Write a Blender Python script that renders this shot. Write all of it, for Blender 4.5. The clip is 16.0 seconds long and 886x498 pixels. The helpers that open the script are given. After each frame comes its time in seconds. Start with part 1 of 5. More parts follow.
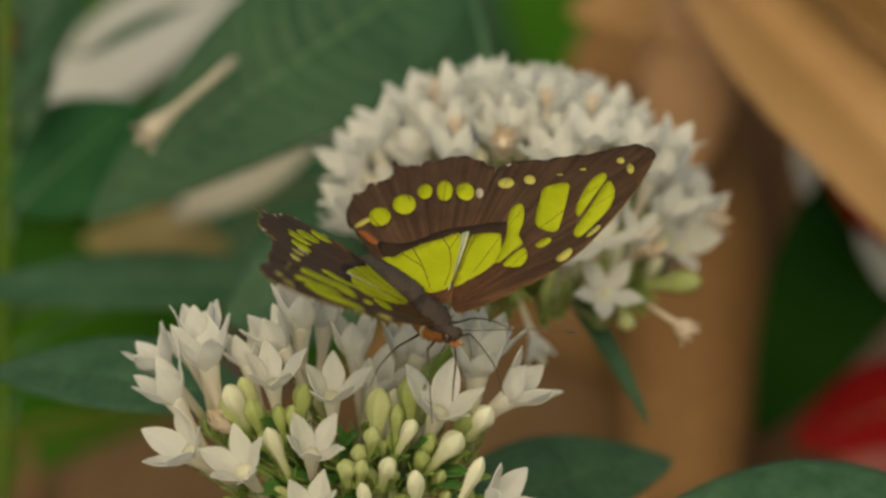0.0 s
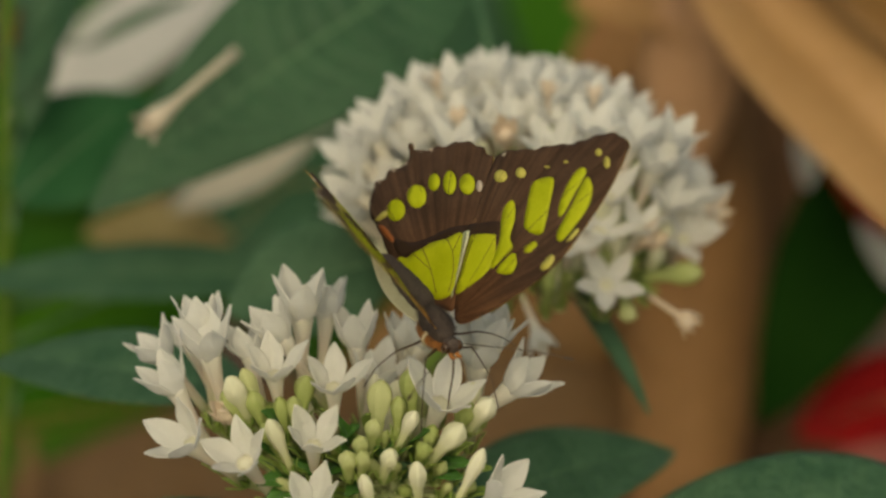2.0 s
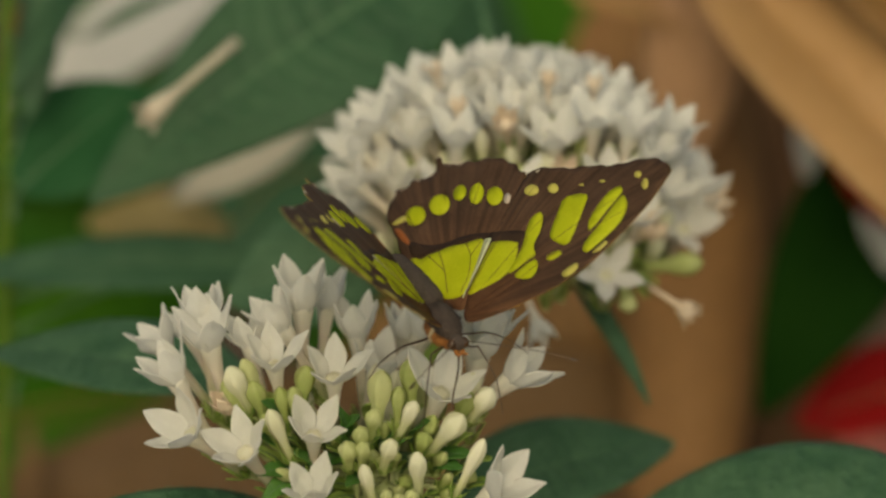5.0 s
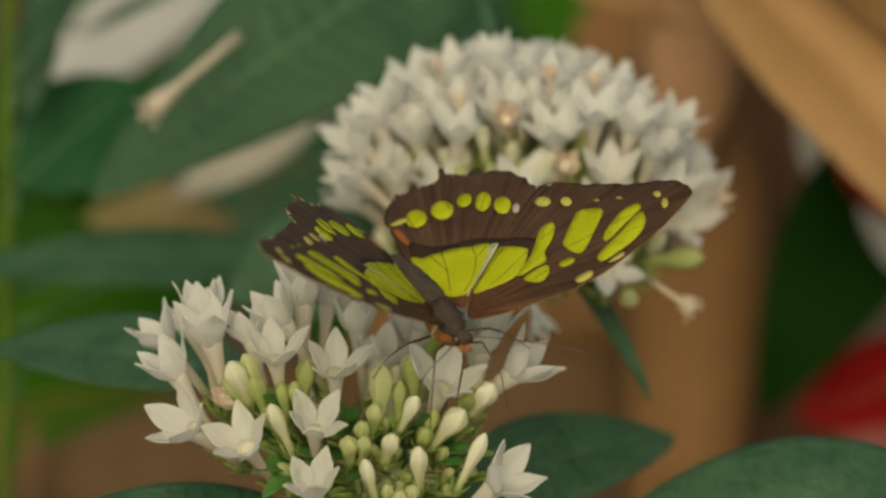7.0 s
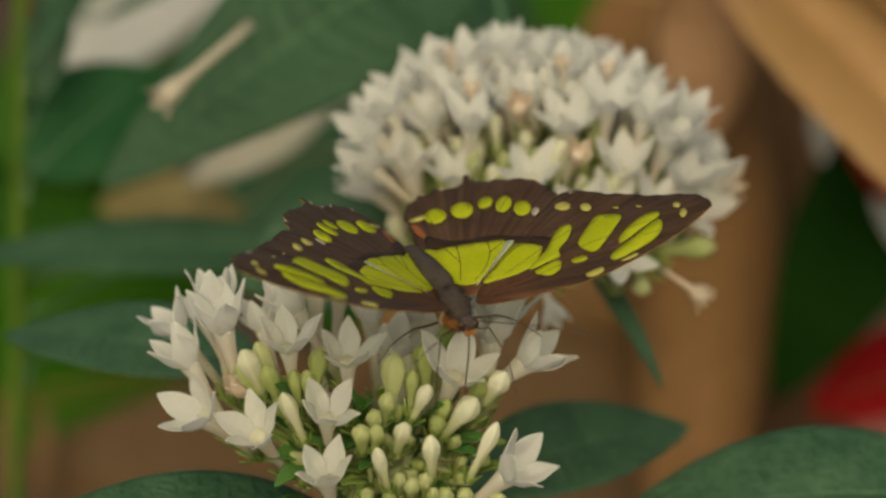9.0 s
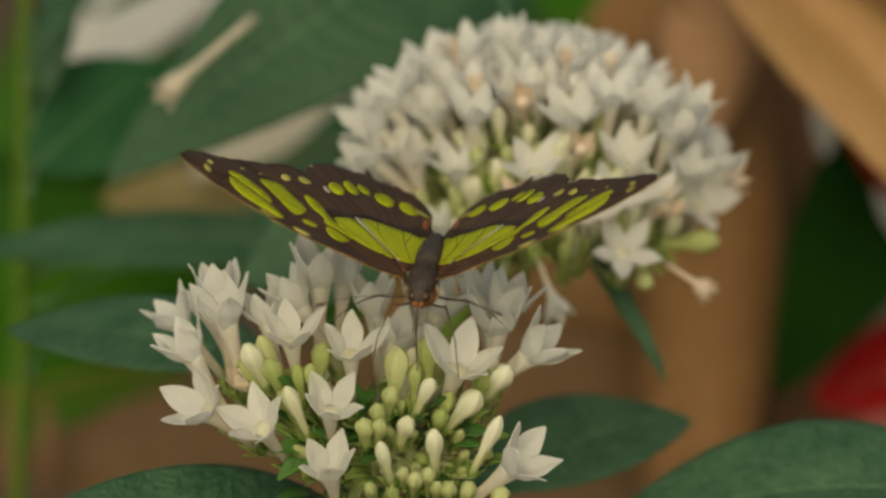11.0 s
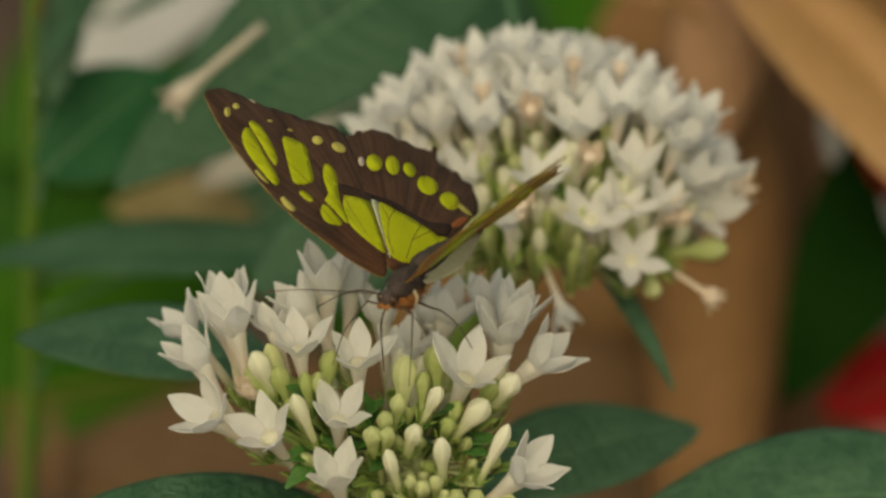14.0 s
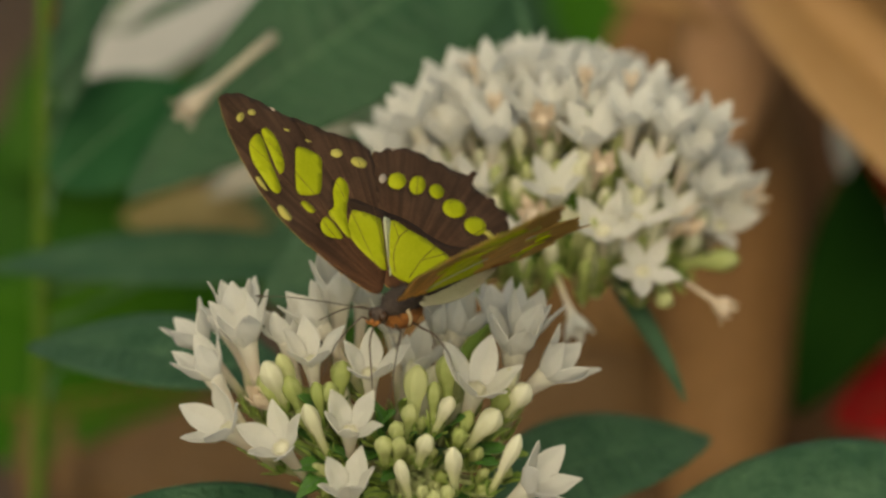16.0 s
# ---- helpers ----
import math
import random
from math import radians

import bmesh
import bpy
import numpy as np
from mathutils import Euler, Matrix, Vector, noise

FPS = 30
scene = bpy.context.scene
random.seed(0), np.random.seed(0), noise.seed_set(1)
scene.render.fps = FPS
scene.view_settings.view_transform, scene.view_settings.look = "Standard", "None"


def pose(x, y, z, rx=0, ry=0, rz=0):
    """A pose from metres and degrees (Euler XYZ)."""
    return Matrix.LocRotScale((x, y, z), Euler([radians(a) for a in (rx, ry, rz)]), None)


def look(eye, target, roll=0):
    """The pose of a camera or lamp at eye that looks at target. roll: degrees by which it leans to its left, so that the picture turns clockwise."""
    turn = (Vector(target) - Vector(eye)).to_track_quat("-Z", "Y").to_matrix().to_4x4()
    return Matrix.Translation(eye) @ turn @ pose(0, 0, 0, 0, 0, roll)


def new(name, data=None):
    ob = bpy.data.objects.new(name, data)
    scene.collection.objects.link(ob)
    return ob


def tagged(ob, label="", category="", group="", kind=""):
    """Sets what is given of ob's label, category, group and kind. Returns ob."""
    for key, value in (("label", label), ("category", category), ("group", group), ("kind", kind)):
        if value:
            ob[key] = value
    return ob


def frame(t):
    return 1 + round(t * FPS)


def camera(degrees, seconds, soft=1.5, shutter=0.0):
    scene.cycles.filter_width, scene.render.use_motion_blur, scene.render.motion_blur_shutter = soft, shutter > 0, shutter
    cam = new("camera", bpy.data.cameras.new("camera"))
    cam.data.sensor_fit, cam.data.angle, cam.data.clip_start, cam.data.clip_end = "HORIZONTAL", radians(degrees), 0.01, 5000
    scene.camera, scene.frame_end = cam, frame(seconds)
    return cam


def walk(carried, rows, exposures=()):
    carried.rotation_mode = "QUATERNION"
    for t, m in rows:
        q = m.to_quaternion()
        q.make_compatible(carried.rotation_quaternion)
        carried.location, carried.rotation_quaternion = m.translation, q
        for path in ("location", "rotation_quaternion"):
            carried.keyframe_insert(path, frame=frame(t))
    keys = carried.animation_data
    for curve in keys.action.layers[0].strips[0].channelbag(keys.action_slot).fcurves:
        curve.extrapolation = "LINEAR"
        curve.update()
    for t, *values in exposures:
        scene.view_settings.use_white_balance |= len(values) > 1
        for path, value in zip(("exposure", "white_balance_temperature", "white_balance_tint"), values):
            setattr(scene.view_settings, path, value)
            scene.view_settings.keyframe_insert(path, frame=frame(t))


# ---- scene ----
from mathutils import geometry

EYE = (0.0, -0.8345, 0.9371)
cam = camera(11.0, 16.0, soft=2.6)
cam.data.dof.use_dof = True
cam.data.dof.focus_distance = 0.892
cam.data.dof.aperture_fstop = 8.5
walk(cam, [
    (0.0, look(EYE, (0.00000, -0.00001, 0.60001))),
    (0.5, look(EYE, (0.00002, -0.00025, 0.59941))),
    (1.0, look(EYE, (0.00000, -0.00039, 0.59908))),
    (1.5, look(EYE, (-0.00013, -0.00052, 0.59876))),
    (2.0, look(EYE, (-0.00031, -0.00063, 0.59847))),
    (2.5, look(EYE, (-0.00066, -0.00068, 0.59837))),
    (3.0, look(EYE, (-0.00075, -0.00086, 0.59791))),
    (3.5, look(EYE, (-0.00064, -0.00087, 0.59787))),
    (4.0, look(EYE, (-0.00031, -0.00097, 0.59765))),
    (6.5, look(EYE, (-0.00046, -0.00176, 0.59568))),
    (7.0, look(EYE, (-0.00057, -0.00173, 0.59576))),
    (7.5, look(EYE, (-0.00106, -0.00179, 0.59560))),
    (8.0, look(EYE, (-0.00172, -0.00216, 0.59470))),
    (8.5, look(EYE, (-0.00223, -0.00248, 0.59390))),
    (9.0, look(EYE, (-0.00303, -0.00256, 0.59371))),
    (11.5, look(EYE, (-0.00367, -0.00307, 0.59244))),
    (12.0, look(EYE, (-0.00380, -0.00297, 0.59269))),
    (12.5, look(EYE, (-0.00433, -0.00280, 0.59310))),
    (13.0, look(EYE, (-0.00484, -0.00262, 0.59355))),
    (13.5, look(EYE, (-0.00506, -0.00263, 0.59353))),
    (14.0, look(EYE, (-0.00520, -0.00241, 0.59406))),
    (14.5, look(EYE, (-0.00566, -0.00216, 0.59470))),
    (15.0, look(EYE, (-0.00652, -0.00196, 0.59519))),
    (15.5, look(EYE, (-0.00718, -0.00182, 0.59554))),
    (16.0, look(EYE, (-0.00749, -0.00169, 0.59586))),
])
# ---- light: soft daylight under a bright overcast glasshouse roof ----
SUN_ELEVATION, SUN_TURN = radians(40), radians(188)
world = bpy.data.worlds.new("overcast_sky")
scene.world = world
world.use_nodes = True
sky = world.node_tree.nodes.new("ShaderNodeTexSky")
sky.sky_type, sky.sun_disc = "NISHITA", False
sky.sun_elevation, sky.sun_rotation = SUN_ELEVATION, SUN_TURN
sky.air_density, sky.dust_density, sky.ozone_density = 1.0, 6.0, 0.6
backing = world.node_tree.nodes["Background"]
backing.inputs["Strength"].default_value = 0.16
world.node_tree.links.new(sky.outputs["Color"], backing.inputs["Color"])
sun_data = bpy.data.lights.new("sun", "SUN")
sun_data.energy, sun_data.angle, sun_data.color = 1.05, radians(65), (1.0, 0.95, 0.86)
sun = new("sun", sun_data)
away = Vector((math.sin(SUN_TURN) * math.cos(SUN_ELEVATION), math.cos(SUN_TURN) * math.cos(SUN_ELEVATION), math.sin(SUN_ELEVATION)))
sun.matrix_world = look(away * 5, (0, 0, 0))
scene.view_settings.exposure = -0.50
scene.view_settings.use_white_balance = True
scene.view_settings.white_balance_temperature, scene.view_settings.white_balance_tint = 7700, -3


# ---- materials ----
def material(name, low, high, rough=0.5, grain=400.0, patch=60.0, bump=0.1, depth=0.0004, through_light=0.0, vary=0.0, stretch=(1, 1, 1), sheen=0.5):
    m = bpy.data.materials.new(name)
    m.use_nodes = True
    n, link = m.node_tree.nodes, m.node_tree.links.new
    bsdf, out = n["Principled BSDF"], n["Material Output"]
    co = n.new("ShaderNodeTexCoord")
    mp = n.new("ShaderNodeMapping")
    mp.inputs["Scale"].default_value = stretch
    info = n.new("ShaderNodeObjectInfo")
    shift = n.new("ShaderNodeVectorMath")
    shift.operation = "SCALE"
    shift.inputs["Scale"].default_value = 3.7
    comb = n.new("ShaderNodeCombineXYZ")
    link(info.outputs["Random"], comb.inputs[0])
    link(info.outputs["Random"], comb.inputs[1])
    link(comb.outputs[0], shift.inputs[0])
    link(co.outputs["Object"], mp.inputs["Vector"])
    link(shift.outputs[0], mp.inputs["Location"])
    fine, wide = n.new("ShaderNodeTexNoise"), n.new("ShaderNodeTexNoise")
    fine.inputs["Scale"].default_value, fine.inputs["Detail"].default_value = grain, 5
    wide.inputs["Scale"].default_value, wide.inputs["Detail"].default_value = patch, 3
    link(mp.outputs[0], fine.inputs["Vector"])
    link(mp.outputs[0], wide.inputs["Vector"])
    add = n.new("ShaderNodeMath")
    add.operation = "MULTIPLY_ADD"
    add.inputs[1].default_value = 0.45
    link(fine.outputs["Fac"], add.inputs[0])
    scaled = n.new("ShaderNodeMath")
    scaled.operation = "MULTIPLY_ADD"
    scaled.inputs[1].default_value = 0.55
    link(wide.outputs["Fac"], scaled.inputs[0])
    vary_node = n.new("ShaderNodeMath")
    vary_node.operation = "MULTIPLY_ADD"
    vary_node.inputs[1].default_value, vary_node.inputs[2].default_value = vary, -vary / 2
    link(info.outputs["Random"], vary_node.inputs[0])
    link(vary_node.outputs[0], scaled.inputs[2])
    link(scaled.outputs[0], add.inputs[2])
    ramp = n.new("ShaderNodeValToRGB")
    ramp.color_ramp.elements[0].position, ramp.color_ramp.elements[1].position = 0.3, 0.7
    ramp.color_ramp.elements[0].color, ramp.color_ramp.elements[1].color = (*low, 1), (*high, 1)
    link(add.outputs[0], ramp.inputs["Fac"])
    link(ramp.outputs["Color"], bsdf.inputs["Base Color"])
    bsdf.inputs["Roughness"].default_value = rough
    bsdf.inputs["Specular IOR Level"].default_value = sheen
    bp = n.new("ShaderNodeBump")
    bp.inputs["Strength"].default_value, bp.inputs["Distance"].default_value = bump, depth
    link(fine.outputs["Fac"], bp.inputs["Height"])
    link(bp.outputs[0], bsdf.inputs["Normal"])
    if through_light:
        tr, mix = n.new("ShaderNodeBsdfTranslucent"), n.new("ShaderNodeMixShader")
        link(ramp.outputs["Color"], tr.inputs["Color"])
        mix.inputs["Fac"].default_value = through_light
        link(bsdf.outputs[0], mix.inputs[1])
        link(tr.outputs[0], mix.inputs[2])
        link(mix.outputs[0], out.inputs["Surface"])
    return m


PETAL = material("white_petal", (0.875, 0.868, 0.835), (0.918, 0.913, 0.888), 0.55, 900, 150, 0.15, 0.0002, 0.66, 0.2, (1, 1, 0.25), 0.25)
TUBE = material("pale_pink_tube", (0.87, 0.85, 0.80), (0.91, 0.89, 0.86), 0.55, 700, 60, 0.1, 0.0002, 0.6, 0.3)
THROAT = material("cream_throat", (0.80, 0.78, 0.60), (0.86, 0.84, 0.70), 0.8, 2200, 300, 0.8, 0.0005, 0.4)
BUD = material("cream_bud", (0.80, 0.80, 0.66), (0.90, 0.89, 0.80), 0.6, 700, 120, 0.12, 0.0002, 0.42, 0.5, (1, 1, 1), 0.2)
GREEN_BUD = material("green_bud", (0.40, 0.47, 0.17), (0.60, 0.64, 0.34), 0.6, 700, 120, 0.15, 0.0002, 0.38, 0.5, (1, 1, 1), 0.2)
CALYX = material("green_calyx", (0.20, 0.32, 0.06), (0.36, 0.46, 0.12), 0.5, 600, 100, 0.2, 0.0003, 0.15, 0.3)
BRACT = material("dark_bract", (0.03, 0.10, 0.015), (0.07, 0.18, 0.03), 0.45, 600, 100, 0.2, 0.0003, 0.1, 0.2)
BRIGHT_BRACT = material("bright_green_bract", (0.09, 0.20, 0.012), (0.17, 0.30, 0.030), 0.5, 600, 100, 0.2, 0.0003, 0.35, 0.3)
WILTED = material("wilted_floret", (0.54, 0.44, 0.38), (0.70, 0.59, 0.53), 0.65, 700, 90, 0.2, 0.0003, 0.25)
FADED = material("faded_cream", (0.56, 0.50, 0.38), (0.68, 0.60, 0.49), 0.65, 700, 60, 0.2, 0.0003, 0.3)
WITHERED = material("withered_peach", (0.70, 0.57, 0.43), (0.80, 0.70, 0.58), 0.7, 800, 150, 0.4, 0.0004, 0.25)
STEM = material("green_stem", (0.10, 0.19, 0.03), (0.18, 0.28, 0.05), 0.5, 500, 60, 0.2, 0.0003, 0.0, 0.2, (1, 1, 0.2))
PEDICEL = material("pale_green_pedicel", (0.42, 0.50, 0.20), (0.58, 0.61, 0.34), 0.5, 500, 60, 0.2, 0.0003, 0.1, 0.3)
BRIGHT_STEM = material("bright_green_stem", (0.055, 0.12, 0.01), (0.10, 0.18, 0.02), 0.5, 500, 60, 0.2, 0.0003)
LEAF = material("blue_green_leaf", (0.010, 0.046, 0.018), (0.034, 0.090, 0.040), 0.5, 420, 70, 0.9, 0.0014, 0.06, 0.25, (1, 1, 1), 0.28)
LEAF_PALE = material("grey_green_leaf", (0.024, 0.074, 0.036), (0.066, 0.136, 0.072), 0.5, 520, 110, 0.9, 0.0012, 0.10, 0.25, (1, 1, 1), 0.25)
LEAF_MOSS = material("moss_green_leaf", (0.018, 0.080, 0.002), (0.038, 0.115, 0.004), 0.6, 500, 40, 0.25, 0.0004, 0.12, 0.2, (1, 1, 1), 0.1)
# deep leaf green with shade put into the colour, nearly black
LEAF_SHADE = material("shaded_green_leaf", (0.004, 0.020, 0.002), (0.010, 0.034, 0.005), 0.8, 500, 40, 0.25, 0.0004, 0.04, 0.2, (1, 1, 1), 0.03)
LEAF_DEEP = material("deep_green_leaf", (0.017, 0.068, 0.006), (0.036, 0.104, 0.010), 0.6, 500, 40, 0.25, 0.0004, 0.10, 0.2, (1, 1, 1), 0.1)
LEAF_EMERALD = material("emerald_leaf", (0.011, 0.060, 0.019), (0.025, 0.096, 0.035), 0.6, 420, 60, 0.4, 0.0006, 0.06, 0.2, (1, 1, 1), 0.12)
LEAF_BRIGHT = material("bright_green_leaf", (0.03, 0.11, 0.006), (0.05, 0.15, 0.010), 0.6, 500, 40, 0.25, 0.0004, 0.2, 0.2, (1, 1, 1), 0.1)
MIDRIB = material("leaf_midrib", (0.05, 0.12, 0.05), (0.09, 0.17, 0.08), 0.5, 500, 60, 0.1, 0.0002)
DRY = material("dry_brown_leaf", (0.125, 0.058, 0.010), (0.25, 0.126, 0.030), 0.6, 260, 28, 0.4, 0.0008, 0.12, 0.1, (1, 1, 1))
DRY_LIGHT = material("light_brown_dry_leaf", (0.35, 0.190, 0.098), (0.50, 0.300, 0.172), 0.6, 240, 14, 0.4, 0.0008, 0.12, 0.1)
DRY_TRUNK = material("brown_dry_leaf", (0.150, 0.074, 0.025), (0.285, 0.150, 0.061), 0.65, 240, 14, 0.4, 0.0008, 0.10, 0.1, (1, 1, 1), 0.2)
DRY_MID = material("damp_brown_leaf", (0.072, 0.035, 0.008), (0.134, 0.066, 0.015), 0.65, 260, 28, 0.4, 0.0008, 0.05, 0.1)
# dry leaf brown with the shade beside the curled leaf put into its colour
DRY_SHADE = material("shaded_brown_leaf", (0.072, 0.029, 0.007), (0.130, 0.055, 0.013), 0.7, 260, 28, 0.4, 0.0008, 0.05, 0.1)
DRY_TAN = material("dry_tan_leaf", (0.31, 0.165, 0.058), (0.43, 0.250, 0.105), 0.6, 260, 30, 0.4, 0.0008, 0.15, 0.1)
DRY_GOLD = material("yellowed_leaf", (0.26, 0.195, 0.06), (0.37, 0.285, 0.115), 0.6, 260, 30, 0.3, 0.0006, 0.15)
PALE_TAN = material("pale_tan_leaf", (0.50, 0.465, 0.37), (0.62, 0.58, 0.48), 0.65, 260, 30, 0.3, 0.0006, 0.2)
PALE = material("bleached_leaf", (0.40, 0.40, 0.385), (0.50, 0.50, 0.485), 0.65, 260, 30, 0.3, 0.0006, 0.2)
RED = material("red_bract", (0.15, 0.002, 0.003), (0.25, 0.006, 0.007), 0.6, 300, 30, 0.2, 0.0004, 0.15, 0.0, (1, 1, 1), 0.08)
PINK = material("dusky_pink_bract", (0.20, 0.045, 0.035), (0.28, 0.075, 0.055), 0.5, 300, 30, 0.2, 0.0004, 0.15)
SOIL = material("damp_soil", (0.035, 0.020, 0.010), (0.10, 0.058, 0.030), 0.9, 90, 9, 0.8, 0.01)
WING = material("brown_wing_scales", (0.036, 0.021, 0.014), (0.090, 0.055, 0.037), 0.62, 2600, 140, 0.35, 0.00006, 0.14, 0.0, (1, 1, 1), 0.35)
WING_DARK = material("blackish_wing_band", (0.019, 0.011, 0.008), (0.044, 0.027, 0.019), 0.62, 2600, 140, 0.35, 0.00006, 0.1, 0.0, (1, 1, 1), 0.3)
WING_UNDER = material("orange_brown_underside", (0.58, 0.37, 0.08), (0.78, 0.58, 0.20), 0.6, 2200, 160, 0.3, 0.00006, 0.42)
for wing_scales in (WING, WING_DARK):  # the scales shine bronze
    wing_scales.node_tree.nodes["Principled BSDF"].inputs["Specular Tint"].default_value = (1.0, 0.62, 0.40, 1)
LIME = material("lime_green_patch", (0.50, 0.56, 0.012), (0.67, 0.71, 0.040), 0.55, 2200, 160, 0.2, 0.00005, 0.50, 0.1, (1, 1, 1), 0.3)
YELLOW = material("pale_yellow_patch", (0.46, 0.42, 0.07), (0.56, 0.50, 0.13), 0.6, 2200, 160, 0.2, 0.00005, 0.2)
PEARL = material("pearly_strip", (0.50, 0.54, 0.30), (0.62, 0.66, 0.46), 0.35, 2200, 160, 0.2, 0.00005, 0.2)
ORANGE_SCALE = material("orange_patch", (0.24, 0.070, 0.015), (0.38, 0.12, 0.03), 0.6, 2200, 160, 0.2, 0.00005, 0.15)
WHITE_SCALE = material("white_scales", (0.42, 0.35, 0.28), (0.58, 0.50, 0.42), 0.6, 2200, 160, 0.2, 0.00005, 0.15)
FUR = material("grey_brown_fur", (0.022, 0.015, 0.012), (0.085, 0.060, 0.048), 0.85, 1800, 300, 1.0, 0.0005)
FUR_DARK = material("charcoal_fur", (0.024, 0.017, 0.013), (0.085, 0.062, 0.050), 0.85, 1800, 300, 1.0, 0.0005)
ORANGE_FUR = material("orange_fur", (0.22, 0.075, 0.015), (0.42, 0.17, 0.04), 0.8, 1800, 300, 1.0, 0.0005)
CREAM_FUR = material("cream_fur", (0.55, 0.45, 0.28), (0.70, 0.60, 0.42), 0.8, 1800, 300, 1.0, 0.0005)
INNER_FOLD = material("olive_cream_scales", (0.44, 0.42, 0.28), (0.58, 0.56, 0.42), 0.7, 2200, 160, 0.3, 0.00006, 0.2)
CHITIN = material("dark_chitin", (0.035, 0.021, 0.013), (0.09, 0.056, 0.034), 0.4, 1500, 300, 0.2, 0.0001)


def graded(m, z0, z1, stops):
    """Tints a tube or bud along its own length, from its foot at z0 to its mouth at z1."""
    n, link = m.node_tree.nodes, m.node_tree.links.new
    split, reach, tint, mix = n.new("ShaderNodeSeparateXYZ"), n.new("ShaderNodeMapRange"), n.new("ShaderNodeValToRGB"), n.new("ShaderNodeMix")
    link(n["Texture Coordinate"].outputs["Object"], split.inputs[0])
    link(split.outputs[2], reach.inputs["Value"])
    reach.inputs["From Min"].default_value, reach.inputs["From Max"].default_value = z0, z1
    link(reach.outputs[0], tint.inputs["Fac"])
    marks = tint.color_ramp.elements
    while len(marks) < len(stops):
        marks.new(0.5)
    for mark, (place, colour) in zip(marks, stops):
        mark.position, mark.color = place, (*colour, 1)
    bsdf = n["Principled BSDF"]
    old = bsdf.inputs["Base Color"].links[0].from_socket
    mix.data_type, mix.blend_type = "RGBA", "MULTIPLY"
    mix.inputs["Factor"].default_value = 1.0
    link(old, mix.inputs["A"])
    link(tint.outputs["Color"], mix.inputs["B"])
    for target in [k.to_socket for k in list(old.links) if k.to_node != mix]:
        link(mix.outputs["Result"], target)


graded(TUBE, -0.018, -0.002, ((0.0, (0.74, 0.80, 0.46)), (0.35, (0.96, 0.93, 0.80)), (0.62, (1.0, 0.93, 0.86)), (0.95, (1.0, 1.0, 0.97))))
graded(BUD, 0.0, 0.0085, ((0.0, (0.62, 0.70, 0.36)), (0.5, (0.86, 0.88, 0.64)), (0.9, (0.98, 0.98, 0.90))))
graded(GREEN_BUD, 0.0, 0.008, ((0.0, (0.72, 0.80, 0.55)), (0.5, (0.95, 0.97, 0.85)), (0.9, (1.0, 0.99, 0.98))))


def streak_wing(m):
    """Adds faint streaks that fan out from the hinge to the wing's scales."""
    n, link = m.node_tree.nodes, m.node_tree.links.new
    co = n.new("ShaderNodeTexCoord")
    split = n.new("ShaderNodeSeparateXYZ")
    link(co.outputs["Object"], split.inputs[0])
    side = n.new("ShaderNodeMath")
    side.operation = "ABSOLUTE"
    link(split.outputs[0], side.inputs[0])
    fan = n.new("ShaderNodeMath")
    fan.operation = "ARCTAN2"
    link(split.outputs[1], fan.inputs[0])
    link(side.outputs[0], fan.inputs[1])
    reach = n.new("ShaderNodeVectorMath")
    reach.operation = "LENGTH"
    link(co.outputs["Object"], reach.inputs[0])
    join = n.new("ShaderNodeCombineXYZ")
    link(fan.outputs[0], join.inputs[0])
    link(reach.outputs["Value"], join.inputs[1])
    streak = n.new("ShaderNodeTexNoise")
    streak.inputs["Scale"].default_value, streak.inputs["Detail"].default_value = 26, 5
    link(join.outputs[0], streak.inputs["Vector"])
    tone = n.new("ShaderNodeValToRGB")
    tone.color_ramp.elements[0].position, tone.color_ramp.elements[1].position = 0.35, 0.68
    tone.color_ramp.elements[0].color, tone.color_ramp.elements[1].color = (0.55, 0.55, 0.55, 1), (1.5, 1.38, 1.3, 1)
    link(streak.outputs["Fac"], tone.inputs["Fac"])
    bsdf = n["Principled BSDF"]
    old = bsdf.inputs["Base Color"].links[0].from_socket
    mix = n.new("ShaderNodeMix")
    mix.data_type, mix.blend_type = "RGBA", "MULTIPLY"
    mix.inputs["Factor"].default_value = 1.0
    link(old, mix.inputs["A"])
    link(tone.outputs["Color"], mix.inputs["B"])
    near_hinge = n.new("ShaderNodeMapRange")
    near_hinge.inputs["From Min"].default_value, near_hinge.inputs["From Max"].default_value = 0.004, 0.026
    near_hinge.inputs["To Min"].default_value, near_hinge.inputs["To Max"].default_value = 0.75, 0.0
    link(reach.outputs["Value"], near_hinge.inputs["Value"])
    warm = n.new("ShaderNodeMix")
    warm.data_type, warm.blend_type = "RGBA", "MULTIPLY"
    link(near_hinge.outputs[0], warm.inputs["Factor"])
    link(mix.outputs["Result"], warm.inputs["A"])
    warm.inputs["B"].default_value = (1.6, 1.2, 0.9, 1)
    link(warm.outputs["Result"], bsdf.inputs["Base Color"])


streak_wing(WING)
streak_wing(WING_UNDER)
EYE_GLOSS = material("dark_brown_eye", (0.030, 0.014, 0.007), (0.070, 0.032, 0.012), 0.2, 3000, 400, 0.1, 0.00005)

# ---- building blocks ----
WORLD_OF = {}


def mesh_of(name, verts, faces, mat, smooth=True):
    me = bpy.data.meshes.new(name)
    me.from_pydata([tuple(v) for v in verts], [], faces)
    me.materials.append(mat)
    if smooth:
        me.polygons.foreach_set("use_smooth", [True] * len(me.polygons))
    me.update()
    return me


